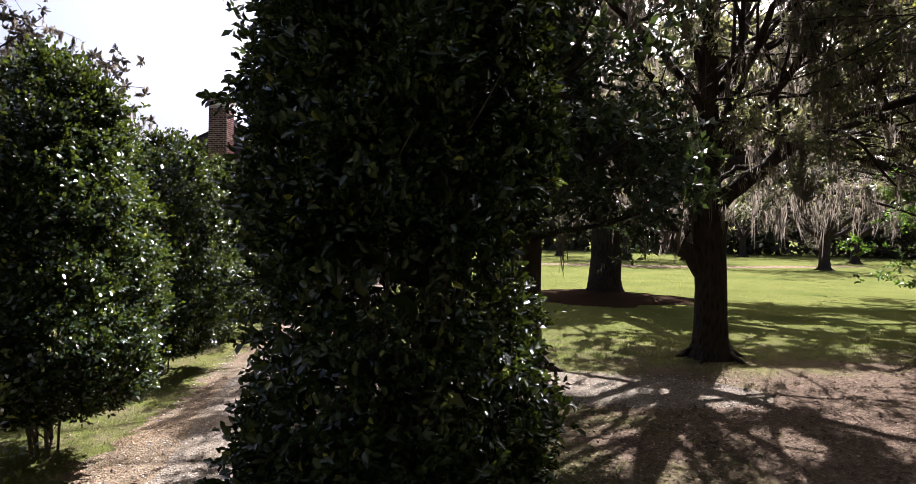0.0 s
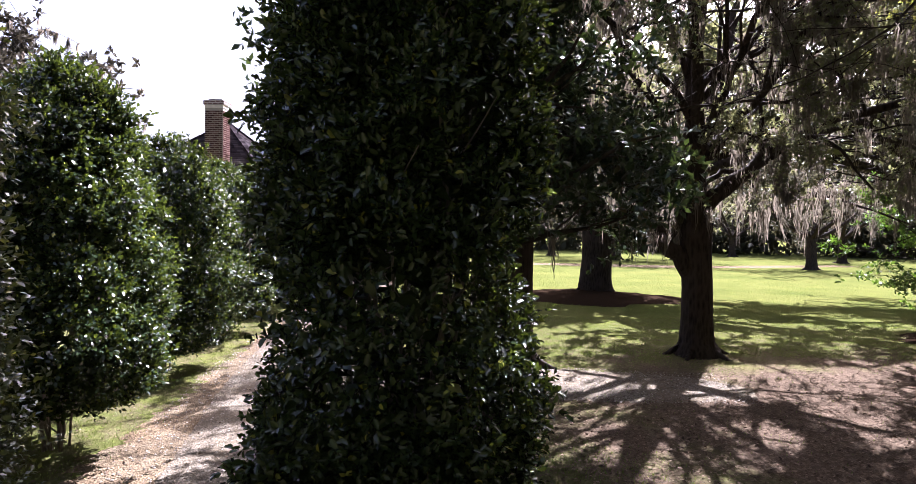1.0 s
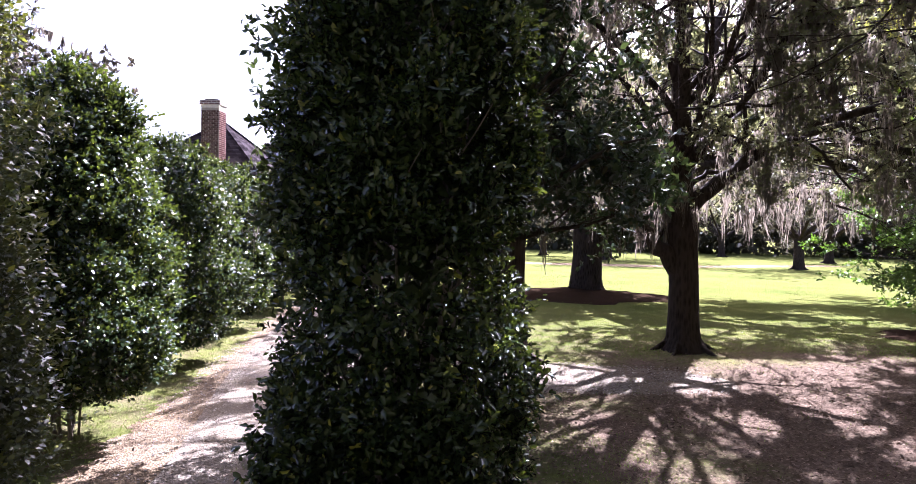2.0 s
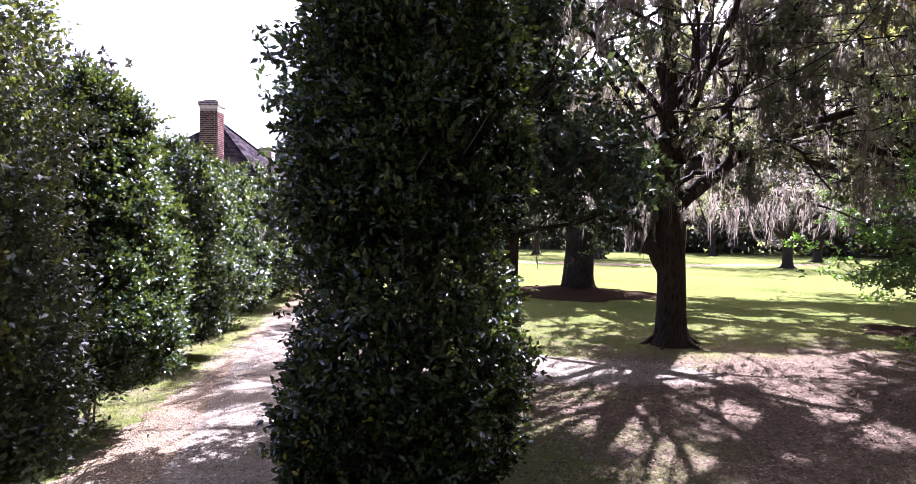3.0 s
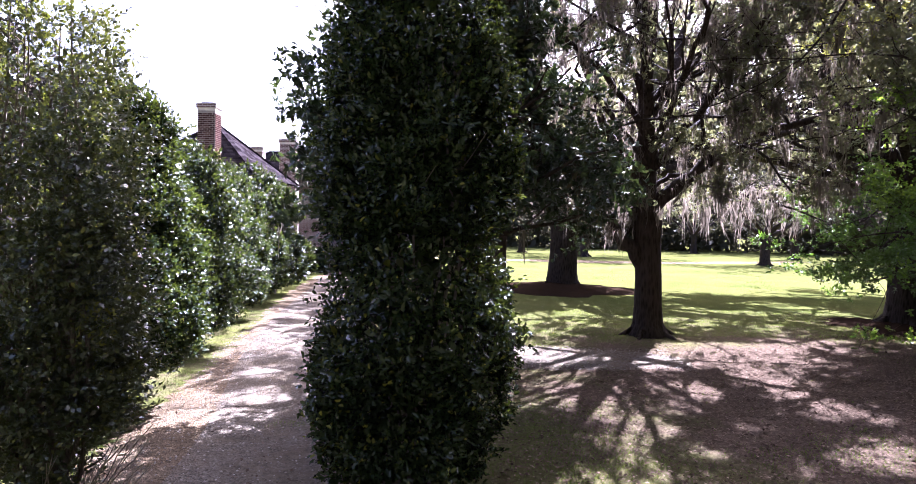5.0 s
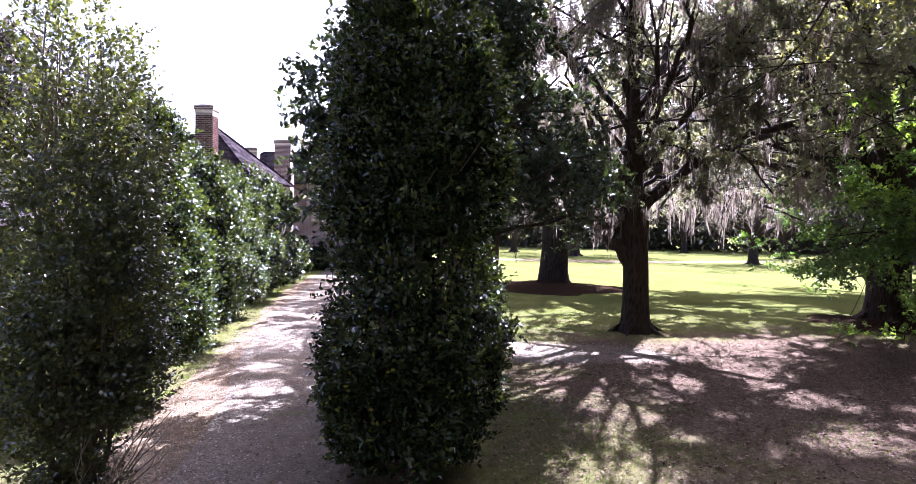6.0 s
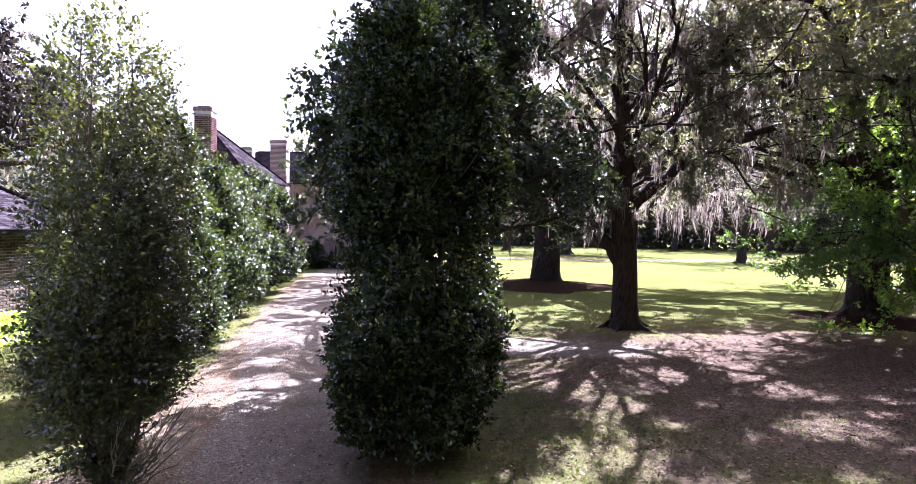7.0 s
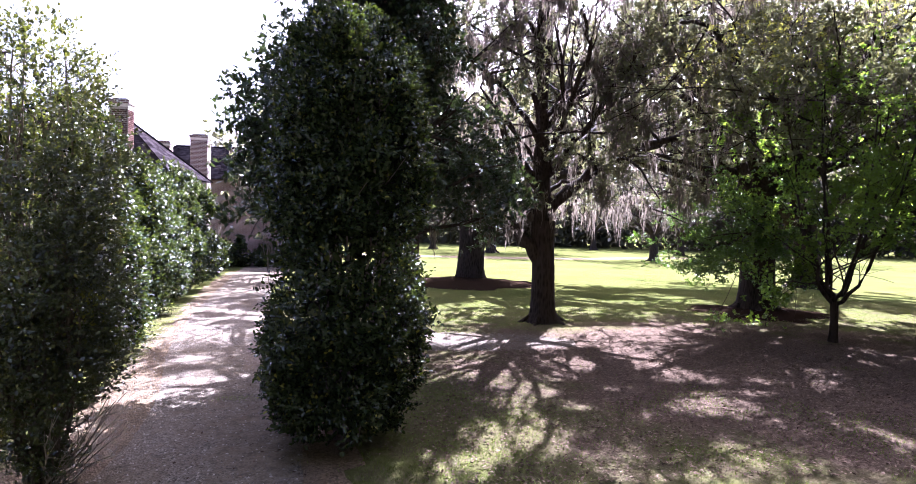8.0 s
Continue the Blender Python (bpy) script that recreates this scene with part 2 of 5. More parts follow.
def leaves(pos, along, size, width=0.45, fine=True, fold=0.22, roll=0.9, up=0.6, face=None):
    """Verts and quads of leaves that grow from pos towards along. fine: six corners each, else four."""
    n = len(pos)
    u = unit(along)
    nrm = unit(RNG.normal(0, roll, (n, 3)) + np.array([0, 0, up]) + (0 if face is None else face))
    s = unit(np.cross(u, nrm))
    w = np.cross(s, u)
    L = size[:, None]
    W = L * width * 0.5
    tip = pos + u * L
    if fine:
        l1, r1 = pos + u * L * 0.3 - s * W * 0.9 + w * W * fold * 2, pos + u * L * 0.3 + s * W * 0.9 + w * W * fold * 2
        l2, r2 = pos + u * L * 0.74 - s * W * 0.82 + w * W * fold * 2, pos + u * L * 0.74 + s * W * 0.82 + w * W * fold * 2
        tip = tip - w * L * 0.1
        V = np.stack([pos, r1, r2, tip, l2, l1], 1).reshape(-1, 3)
        o = np.arange(n)[:, None] * 6
        F = np.concatenate([o + np.array([[0, 1, 2, 3]]), o + np.array([[0, 3, 4, 5]])], 0)
    else:
        m1 = pos + u * L * 0.45 - s * W + w * W * fold * 2
        m2 = pos + u * L * 0.45 + s * W + w * W * fold * 2
        V = np.stack([pos, m2, tip, m1], 1).reshape(-1, 3)
        F = np.arange(n)[:, None] * 4 + np.array([[0, 1, 2, 3]])
    return V, F


def mixed_leaves(pos, along, size, width, fine, roll=0.9, up=0.6, face=None):
    """Finer leaves on the side towards the open ground, plainer ones behind."""
    if not fine:
        return leaves(pos, along, size, width, False, roll=roll, up=up, face=face)
    a = pos[:, 1] < 0.15
    V1, F1 = leaves(pos[a], along[a], size[a], width, True, roll=roll, up=up, face=None if face is None else face[a])
    V2, F2 = leaves(pos[~a], along[~a], size[~a], width, False, roll=roll, up=up, face=None if face is None else face[~a])
    return np.concatenate([V1, V2]), np.concatenate([F1, F2 + len(V1)])


def shoots_to_leaves(start, direction, length, per, size, spread=0.8):
    """Leaves set along short shoots."""
    n = len(start)
    f = RNG.uniform(0.1, 1.0, (n, per))
    p = start[:, None] + direction[:, None] * (length[:, None, None] * f[..., None])
    p = p + RNG.normal(0, 0.012, p.shape)
    a = direction[:, None] * (0.35 + 0.5 * f[..., None]) + RNG.normal(0, spread * 0.62, p.shape)
    sz = size * RNG.uniform(0.6, 1.25, (n, per))
    return p.reshape(-1, 3), a.reshape(-1, 3), sz.reshape(-1)


class Tubes:
    """Tapered round limbs gathered into one mesh."""

    def __init__(self):
        self.V, self.F, self.n = [], [], 0

    def add(self, pts, radii, sides=7, rough=0.0):
        pts, radii = np.asarray(pts, float), np.asarray(radii, float)
        t = unit(np.gradient(pts, axis=0))
        ref = np.where(np.abs(t[:, 2:3]) > 0.9, np.array([[1.0, 0, 0]]), np.array([[0, 0, 1.0]]))
        a = unit(np.cross(t, ref))
        b = np.cross(t, a)
        ang = np.arange(sides) * 2 * np.pi / sides
        r = radii[:, None] * (1 + (RNG.normal(0, rough, (len(pts), sides)) if rough else 0))
        ring = pts[:, None] + r[..., None] * (np.cos(ang)[None, :, None] * a[:, None] + np.sin(ang)[None, :, None] * b[:, None])
        self.V.append(ring.reshape(-1, 3))
        i, j = np.meshgrid(np.arange(len(pts) - 1), np.arange(sides), indexing="ij")
        jn = (j + 1) % sides
        q = np.stack([i * sides + j, i * sides + jn, (i + 1) * sides + jn, (i + 1) * sides + j], -1).reshape(-1, 4)
        self.F.append(q + self.n)
        self.n += len(pts) * sides

    def get(self):
        return np.concatenate(self.V), np.concatenate(self.F)


def curve_pts(pts, n, jitter=0.0):
    """A smooth line through a few points."""
    pts = np.asarray(pts, float)
    k = len(pts)
    p = np.vstack([2 * pts[0] - pts[1], pts, 2 * pts[-1] - pts[-2]])
    out = []
    for s in np.linspace(0, k - 1 - 1e-6, n):
        i = int(s)
        f = s - i
        p0, p1, p2, p3 = p[i], p[i + 1], p[i + 2], p[i + 3]
        out.append(0.5 * (2 * p1 + (p2 - p0) * f + (2 * p0 - 5 * p1 + 4 * p2 - p3) * f * f + (3 * p1 - p0 - 3 * p2 + p3) * f ** 3))
    out = np.array(out)
    if jitter:
        out[1:] += RNG.normal(0, jitter, out[1:].shape)
    return out


def moss_strands(anchor, length, per=16, spread=0.075, width=0.009):
    """Hanging beards: wavy strands in bundles, long in the middle and short outside, that thin out downwards."""
    n = len(anchor)
    off = RNG.normal(0, 1, (n * per, 3)) * np.array([spread, spread, spread * 0.8])
    a = np.repeat(anchor, per, 0) + off
    rho = np.hypot(off[:, 0], off[:, 1]) / spread
    L = np.repeat(length, per) * RNG.uniform(0.35, 1.0, n * per) * np.clip(1.12 - 0.42 * rho, 0.12, 1)
    yaw = RNG.uniform(0, np.pi, n * per)
    side = np.stack([np.cos(yaw), np.sin(yaw), np.zeros_like(yaw)], -1)
    w = width * RNG.uniform(0.5, 1.4, n * per)
    rows, dr = [], -off * 0.45 + RNG.normal(0, 0.035, (n * per, 3))
    sway = np.repeat(RNG.normal(0, 0.05, (n, 3)), per, 0) * np.repeat(length, per)[:, None]
    dr, sway = dr * np.array([1, 1, 0]), sway * np.array([1, 1, 0])
    for f, ws in ((0.0, 0.7), (0.3, 1.1), (0.65, 0.8), (1.0, 0.1)):
        c = a + np.array([0, 0, -1.0]) * (L * f)[:, None] + dr * f + sway * f * f + RNG.normal(0, 0.018, a.shape)
        rows += [c - side * (w * ws)[:, None], c + side * (w * ws)[:, None]]
    V = np.stack(rows, 1).reshape(-1, 3)
    o = np.arange(n * per)[:, None] * 8
    F = np.concatenate([o + np.array([[0, 1, 3, 2]]), o + np.array([[2, 3, 5, 4]]), o + np.array([[4, 5, 7, 6]])], 0)
    return V, F


# ---- ground ----
def ground_height(x, y):
    return 0.05 * np.sin(x * 0.31 + 1) * np.sin(y * 0.27) + 0.02 * np.sin(x * 1.1) * np.cos(y * 0.9 + 0.5)


def build_ground():
    ax = np.concatenate([-np.geomspace(600, 26, 14), np.linspace(-25, 35, 150), np.geomspace(37, 600, 14)])
    ay = np.concatenate([-np.geomspace(300, 13, 8), np.linspace(-12, 50, 150), np.geomspace(52, 900, 16)])
    X, Y = np.meshgrid(ax, ay)
    Z = ground_height(X, Y) * np.clip(1.6 - np.hypot(X, Y - 12) / 50, 0, 1)
    V = np.stack([X, Y, Z], -1).reshape(-1, 3)
    w = len(ax)
    i, j = np.meshgrid(np.arange(len(ay) - 1), np.arange(w - 1), indexing="ij")
    F = np.stack([i * w + j, i * w + j + 1, (i + 1) * w + j + 1, (i + 1) * w + j], -1).reshape(-1, 4)
    ob = new("ground", mesh_np("ground", V, F, M_GROUND, True))
    return tagged(ob, "mown lawn with bare leaf-strewn earth under the oaks", "ground", kind="structure")


build_ground()



def strip(name, centre, widths, mat, label, lift=0.012, rag=0.07, cols=9, category="driveway"):
    """A worn track that follows a line over the ground, with ragged borders."""
    c = curve_pts([(x, y, 0) for x, y in centre], 170)
    t = unit(np.gradient(c, axis=0))
    s = np.stack([t[:, 1], -t[:, 0], 0 * t[:, 0]], -1)
    w = np.interp(np.linspace(0, 1, 170), np.linspace(0, 1, len(widths)), widths) / 2
    f = np.linspace(-1, 1, cols)
    off = w[:, None] * f[None]
    off[:, 0] += RNG.normal(0, rag, 170)
    off[:, -1] += RNG.normal(0, rag, 170)
    P = c[:, None] + s[:, None] * off[..., None]
    P[..., 2] = ground_height(P[..., 0], P[..., 1]) * np.clip(1.6 - np.hypot(P[..., 0], P[..., 1] - 12) / 50, 0, 1) + lift + 0.015 * (1 - f[None] ** 4)
    P[:, 0, 2] -= lift + 0.02
    P[:, -1, 2] -= lift + 0.02
    i, j = np.meshgrid(np.arange(169), np.arange(cols - 1), indexing="ij")
    F = np.stack([i * cols + j, i * cols + j + 1, (i + 1) * cols + j + 1, (i + 1) * cols + j], -1).reshape(-1, 4)
    ob = new(name, mesh_np(name, P.reshape(-1, 3), F, mat, True))
    return tagged(ob, label, category, kind="structure")


strip("verge", [(-2.0, -16), (-2.0, -5), (-2.9, 4.5), (-3.75, 7.6), (-4.5, 11), (-5.6, 17), (-7.3, 26), (-8.1, 35)], [6.2, 6.0, 5.0, 3.9, 3.1, 3.1, 3.3, 4.0], M_VERGE, "leaf-strewn sandy verge beside the driveway", lift=0.004, rag=0.3, category="verge")
strip("driveway", [(-2.3, -16), (-2.3, -5), (-2.6, 4.5), (-4.35, 11), (-5.45, 17), (-6.85, 26), (-7.8, 35), (-7.4, 43)], [4.4, 4.2, 2.9, 2.6, 2.75, 2.9, 3.6, 6.0], M_GRAVEL, "pale gravel driveway with worn sandy wheel tracks")
strip("gravel_path", [(-4.0, 12.2), (-1.5, 12.0), (1.5, 11.7), (3.8, 11.6), (5.0, 11.3)], [2.8, 2.8, 3.0, 2.6, 1.0], M_GRAVEL, "short grey gravel spur beside the oak", lift=0.008, rag=0.12)


strip("far_path", [(-9, 66), (0, 63), (12, 61), (24, 63), (40, 70)], [3.5, 4.5, 5.0, 4.5, 3.5], M_VERGE, "pale sandy path across the far lawn", lift=0.02, rag=0.2, category="path")


def mulch_mound(x, y, rx, ry, high):
    """A low uneven mound of fallen leaves round a trunk."""
    n, m = 15, 40
    f, a = np.meshgrid(np.linspace(0, 1, n), np.arange(m) * 2 * np.pi / m, indexing="ij")
    edge = 1 + 0.14 * np.sin(3 * a + 1) + 0.1 * np.sin(7 * a) + 0.06 * np.sin(13 * a + 2)
    X, Y = f * rx * edge * np.cos(a), f * ry * edge * np.sin(a)
    Z = high * np.cos(f * np.pi / 2) ** 1.3 + RNG.normal(0, 0.018, f.shape) * (f < 0.97) + ground_height(x + X, y + Y) + 0.01 - 0.05 * (f > 0.97)
    V = np.stack([X + x, Y + y, Z], -1).reshape(-1, 3)
    i, j = np.meshgrid(np.arange(n - 1), np.arange(m), indexing="ij")
    F = np.stack([i * m + j, (i + 1) * m + j, (i + 1) * m + (j + 1) % m, i * m + (j + 1) % m], -1).reshape(-1, 4)
    ob = new("mulch", mesh_np("mulch", V, F, M_MULCH, True))
    tagged(ob, "low brown leaf mulch heaped round an oak trunk", "mulch", kind="structure")


M_MULCH = piece_material("leaf mulch", [(0.0, (0.014, 0.009, 0.006)), (0.5, (0.026, 0.017, 0.011)), (1.0, (0.05, 0.033, 0.022))])
mulch_mound(4.7, 28.6, 4.4, 3.4, 0.3)
mulch_mound(14.6, 17.2, 2.8, 2.2, 0.16)


# ---- column shrubs ----
def column_shrub(name, at, label, height, radius, base=0.3, shoots=5200, per=11, leaf=0.075, mat=M_LEAF, profile=None, seed=1, stems=7, loose=0.0, fine=True, depth=0.1, group="", splay=0.0, tuft=34, lean=0.0, thin=()):
    """An upright clipped evergreen: several stems from the ground, and a dense coat of leafy shoots."""
    global RNG
    RNG = np.random.default_rng(seed)
    profile = profile or [(0, 0.72), (0.12, 0.95), (0.4, 1.0), (0.7, 0.92), (0.88, 0.72), (1, 0.2)]
    px, py = zip(*profile)
    top = thing(name, (at[0], at[1], float(ground_height(at[0], at[1]))), label, "shrub", group)
    ph = RNG.uniform(0, 6.28, 8)

    def reach(th, f):
        lump = 0.08 * np.sin(3 * th + ph[0] + 5 * f) + 0.07 * np.sin(5 * th + ph[1] - 9 * f) + 0.06 * np.sin(2 * th + 14 * f + ph[2]) + 0.05 * np.sin(9 * th + 23 * f + ph[3])
        return radius * np.interp(f, px, py) * (1 + lump)

    tufts = shoots // tuft
    fc = RNG.uniform(0, 1, tufts * 2)
    fc = fc[RNG.uniform(0, 1, tufts * 2) < np.interp(fc, px, py) + 0.1][:tufts]
    tc = RNG.uniform(0, 2 * np.pi, len(fc))
    dc = RNG.exponential(depth, len(fc)) + np.where(np.sin(4 * tc + ph[4] + 8 * fc) * np.sin(17 * fc + ph[5] + 2 * tc) > 0.6, 0.12, 0)
    wc = RNG.uniform(0.09, 0.17, len(fc)) * (tuft / 17) ** 0.5
    pick = RNG.integers(0, len(fc), shoots)
    g = RNG.normal(0, 1, (shoots, 2))
    f = np.clip(fc[pick] + g[:, 0] * wc[pick] / height, 0, 1.02)
    th = tc[pick] + g[:, 1] * wc[pick] / radius
    dome = np.exp(-0.5 * (g ** 2).sum(1)) * 1.5 * wc[pick]
    r = np.maximum(0.02, reach(th, f) * (1 - np.clip(dc[pick], 0, 0.85)) + dome - 0.08 - RNG.exponential(0.05, shoots))
    keep = np.ones(shoots, bool)
    for f0, f1, share in thin:
        keep &= (f < f0) | (f > f1) | (RNG.uniform(0, 1, shoots) < share)
    f, th, r = f[keep], th[keep], r[keep]
    z = base + f * (height - base)
    start = np.stack([r * np.cos(th) + lean * np.clip(1.3 - f / 0.36, 0, 1), r * np.sin(th), z], -1)
    out = np.stack([np.cos(th) , np.sin(th), 0.5 + 1.4 * np.clip(f - 0.75, 0, 1) * 2.5], -1)
    d = unit(out + RNG.normal(0, 0.45, out.shape))
    ln = RNG.uniform(0.11, 0.24 if lean else 0.34, len(f)) * (1 + loose * 1.2 * RNG.uniform(0, 1, len(f)) * (0.4 + f))
    P, A, S = shoots_to_leaves(start, d, ln, per, leaf)
    face = np.repeat(unit(out) * 1.0, per, 0)
    V, F = mixed_leaves(P, A, S, 0.56, fine, roll=0.42, up=0.3, face=face)
    if not loose:
        q = 2600 if lean else 1500
        fi, ti = RNG.uniform(0.03, 0.93, q), RNG.uniform(0, 2 * np.pi, q)
        ri = reach(ti, fi) * 0.8 * RNG.uniform(0.1, 1, q) ** 0.5
        for f0, f1, share in thin:
            ok = (fi < f0) | (fi > f1) | (RNG.uniform(0, 1, len(fi)) < share)
            fi, ti, ri = fi[ok], ti[ok], ri[ok]
        q = len(fi)
        inner = np.stack([ri * np.cos(ti) + lean * np.clip(1.3 - fi / 0.36, 0, 1), ri * np.sin(ti), base + fi * (height - base)], -1)
        V2, F2 = leaves(inner, RNG.normal(0, 1, (q, 3)), RNG.uniform(0.14, 0.26, q), 0.5, False)
        F = np.concatenate([F, F2 + len(V)])
        V = np.concatenate([V, V2])
    part_np("foliage", V, F, mat, top, kind="stuff")
    for i in range(stems):
        tb = Tubes()
        a = RNG.uniform(0, 6.28)
        r0, r1 = radius * RNG.uniform(0.05, 0.22), radius * RNG.uniform(0.25, 0.75)
        h = height * RNG.uniform(0.72, 0.98)
        a2 = a + RNG.normal(0, 0.5)
        low = splay * radius * RNG.uniform(0.2, 1.0)
        pts = curve_pts([(r0 * math.cos(a), r0 * math.sin(a), -0.05), ((r1 * 0.6 + low) * math.cos(a), (r1 * 0.6 + low) * math.sin(a), h * 0.3), (r1 * math.cos(a2), r1 * math.sin(a2), h * 0.65), (r1 * 0.75 * math.cos(a2), r1 * 0.75 * math.sin(a2), h)], 12, 0.02)
        tb.add(pts, np.linspace(0.028, 0.006, 12) * RNG.uniform(0.6, 1.2), 6)
        for q in range(9):
            k = RNG.integers(1, 11)
            b = RNG.uniform(0, 6.28)
            e = pts[k] + np.array([math.cos(b), math.sin(b), 0.9]) * radius * RNG.uniform(0.25, 0.6)
            tb.add(curve_pts([pts[k], (pts[k] + e) / 2 + RNG.normal(0, 0.05, 3), e], 5), np.linspace(0.012, 0.004, 5), 4)
        V, F = tb.get()
        part_np("stem", V, F, M_STEM, top, "grey-brown bare stem")
    return top


ROW = "evergreens along the driveway"
M_TWIG = bark_material("pale twig", (0.22, 0.18, 0.14), (0.5, 0.43, 0.35), 6)


def bare_twigs(top):
    """Pale leafless shoots that lean out at the foot of a shrub."""
    global RNG
    RNG = np.random.default_rng(15)
    for k in range(16):
        a = RNG.uniform(-1.1, 0.9)
        r = RNG.uniform(0.5, 1.0)
        e = (r * math.cos(a), r * math.sin(a), RNG.uniform(0.4, 1.15))
        tb = Tubes()
        p = curve_pts([(RNG.uniform(0, 0.2), RNG.uniform(-0.15, 0.15), -0.03), (e[0] * 0.5, e[1] * 0.5, e[2] * 0.4), e], 8, 0.012)
        tb.add(p, np.linspace(0.011, 0.004, 8), 5)
        for q in range(3):
            i = RNG.integers(3, 7)
            tb.add([p[i], p[i] + RNG.normal(0, 0.1, 3) + np.array([0.08, 0, 0.12])], [0.005, 0.002], 4)
        part_np("twig", *tb.get(), M_TWIG, top, "pale bare twig")
    at = np.array([0.6, -0.22, 2.2]) + RNG.normal(0, 1, (90, 3)) * np.array([0.09, 0.09, 0.16])
    V, F = leaves(at, RNG.normal(0, 1, (90, 3)), RNG.uniform(0.04, 0.075, 90), 0.55, False)
    part_np("yellow_leaves", V, F, M_NEWLEAF, top, "cluster of yellowing leaves", kind="stuff")


column_shrub("columnar_shrub", (-0.78, 4.2), "tall dark green clipped evergreen beside the gravel driveway", 5.85, 0.905, 0.25, 12500, 10, 0.064, seed=3, stems=9, tuft=24, lean=-0.16, thin=[(0.34, 0.46, 0.5), (0.12, 0.34, 0.85)],
             profile=[(0, 0.80), (0.08, 1.0), (0.25, 1.09), (0.36, 1.04), (0.42, 0.92), (0.55, 0.98), (0.8, 0.97), (0.92, 0.86), (1, 0.5)])
loose_shrub = column_shrub("columnar_shrub", (-4.13, 3.0), "loose airy evergreen with yellowing leaves and bare lower stems", 5.2, 0.54, 0.3, 8800, 9, 0.056, M_LEAF_LOOSE, seed=5, stems=18, fine=False, loose=0.12, depth=0.14, group=ROW, splay=0.35,
             thin=[(0.0, 0.14, 0.4), (0.3, 0.66, 0.85), (0.66, 0.8, 0.5), (0.8, 1.1, 0.3)],
             profile=[(0, 0.4), (0.08, 0.72), (0.2, 1.05), (0.34, 1.16), (0.55, 1.14), (0.72, 1.05), (0.86, 0.9), (0.95, 0.7), (1, 0.4)])
bare_twigs(loose_shrub)
ROW_SHAPE = [(0, 0.7), (0.08, 1.05), (0.2, 1.28), (0.36, 1.24), (0.5, 1.08), (0.68, 0.93), (0.84, 0.74), (0.94, 0.48), (1, 0.2)]
for i, (x, y, h, r, count, low, per, leaf) in enumerate([(-6.1, 7.3, 5.1, 1.0, 10000, 0.62, 10, 0.074), (-7.1, 11.7, 4.78, 1.12, 7600, 0.5, 10, 0.08), (-7.95, 16.0, 4.68, 1.05, 5600, 0.45, 10, 0.088),
                                                         (-8.6, 20.2, 5.2, 1.05, 3800, 0.4, 9, 0.105), (-9.1, 24.2, 5.1, 1.12, 2800, 0.4, 9, 0.12)]):
    column_shrub("columnar_shrub", (x, y), "dense glossy dark green evergreen in a row along the driveway", h, r, low, count, per, leaf, seed=20 + i, stems=7, fine=False, depth=0.14, group=ROW, tuft=46, profile=ROW_SHAPE)


# ---- big trees ----
class Tree:
    def __init__(self, seed):
        self.r = np.random.default_rng(seed)
        self.wood, self.fine, self.limbs, self.roots = Tubes(), Tubes(), [], []
        self.tips, self.twigs = [], []
        self.droop = 2.0

    def limb(self, pts, r0, r1, n=14, sides=8, jitter=0.04, kids=5, level=2, spread=1.0, rise=0.25, main=True):
        """A limb through points, with side branches that fork again."""
        p = curve_pts(pts, n, jitter)
        rad = np.linspace(r0, r1, n)
        if main:
            self.limbs.append(Tubes())
        (self.limbs[-1] if main else self.fine).add(p, rad, sides, 0.04)
        self.twigs.append((p, rad))
        total = np.linalg.norm(np.diff(p, axis=0), axis=1).sum()
        if level == 0:
            self.tips.append(p[n // 2:])
            return
        for q in range(kids):
            k = int(self.r.uniform(0.3, 0.98) * (n - 1))
            t = unit(p[min(k + 1, n - 1)] - p[k - 1])
            side = unit(self.r.normal(0, 1, 3) * np.array([1, 1, 0.55]) + np.array([0, 0, rise]))
            d = unit(t * 0.7 + side * spread)
            L = total * self.r.uniform(0.3, 0.6)
            e = p[k] + d * L
            e[2] = max(e[2], p[k][2] - L * self.droop)
            m = p[k] * 0.5 + e * 0.5 + self.r.normal(0, L * 0.09, 3) + np.array([0, 0, L * 0.06])
            self.limb([p[k], m, e], rad[k] * 0.45, max(0.006, rad[k] * 0.12), 8, 5 if level > 1 else 4, jitter * 0.6, max(3, kids - 1), level - 1, spread, rise, False)

    def tip_points(self, n):
        segs = np.concatenate(self.tips)
        return segs[self.r.integers(0, len(segs), n)]

    def limb_points(self, n, low=0.0, high=0.16):
        pts = np.concatenate([p[(rad < high) & (rad > low)] for p, rad in self.twigs])
        return pts[self.r.integers(0, len(pts), n)]


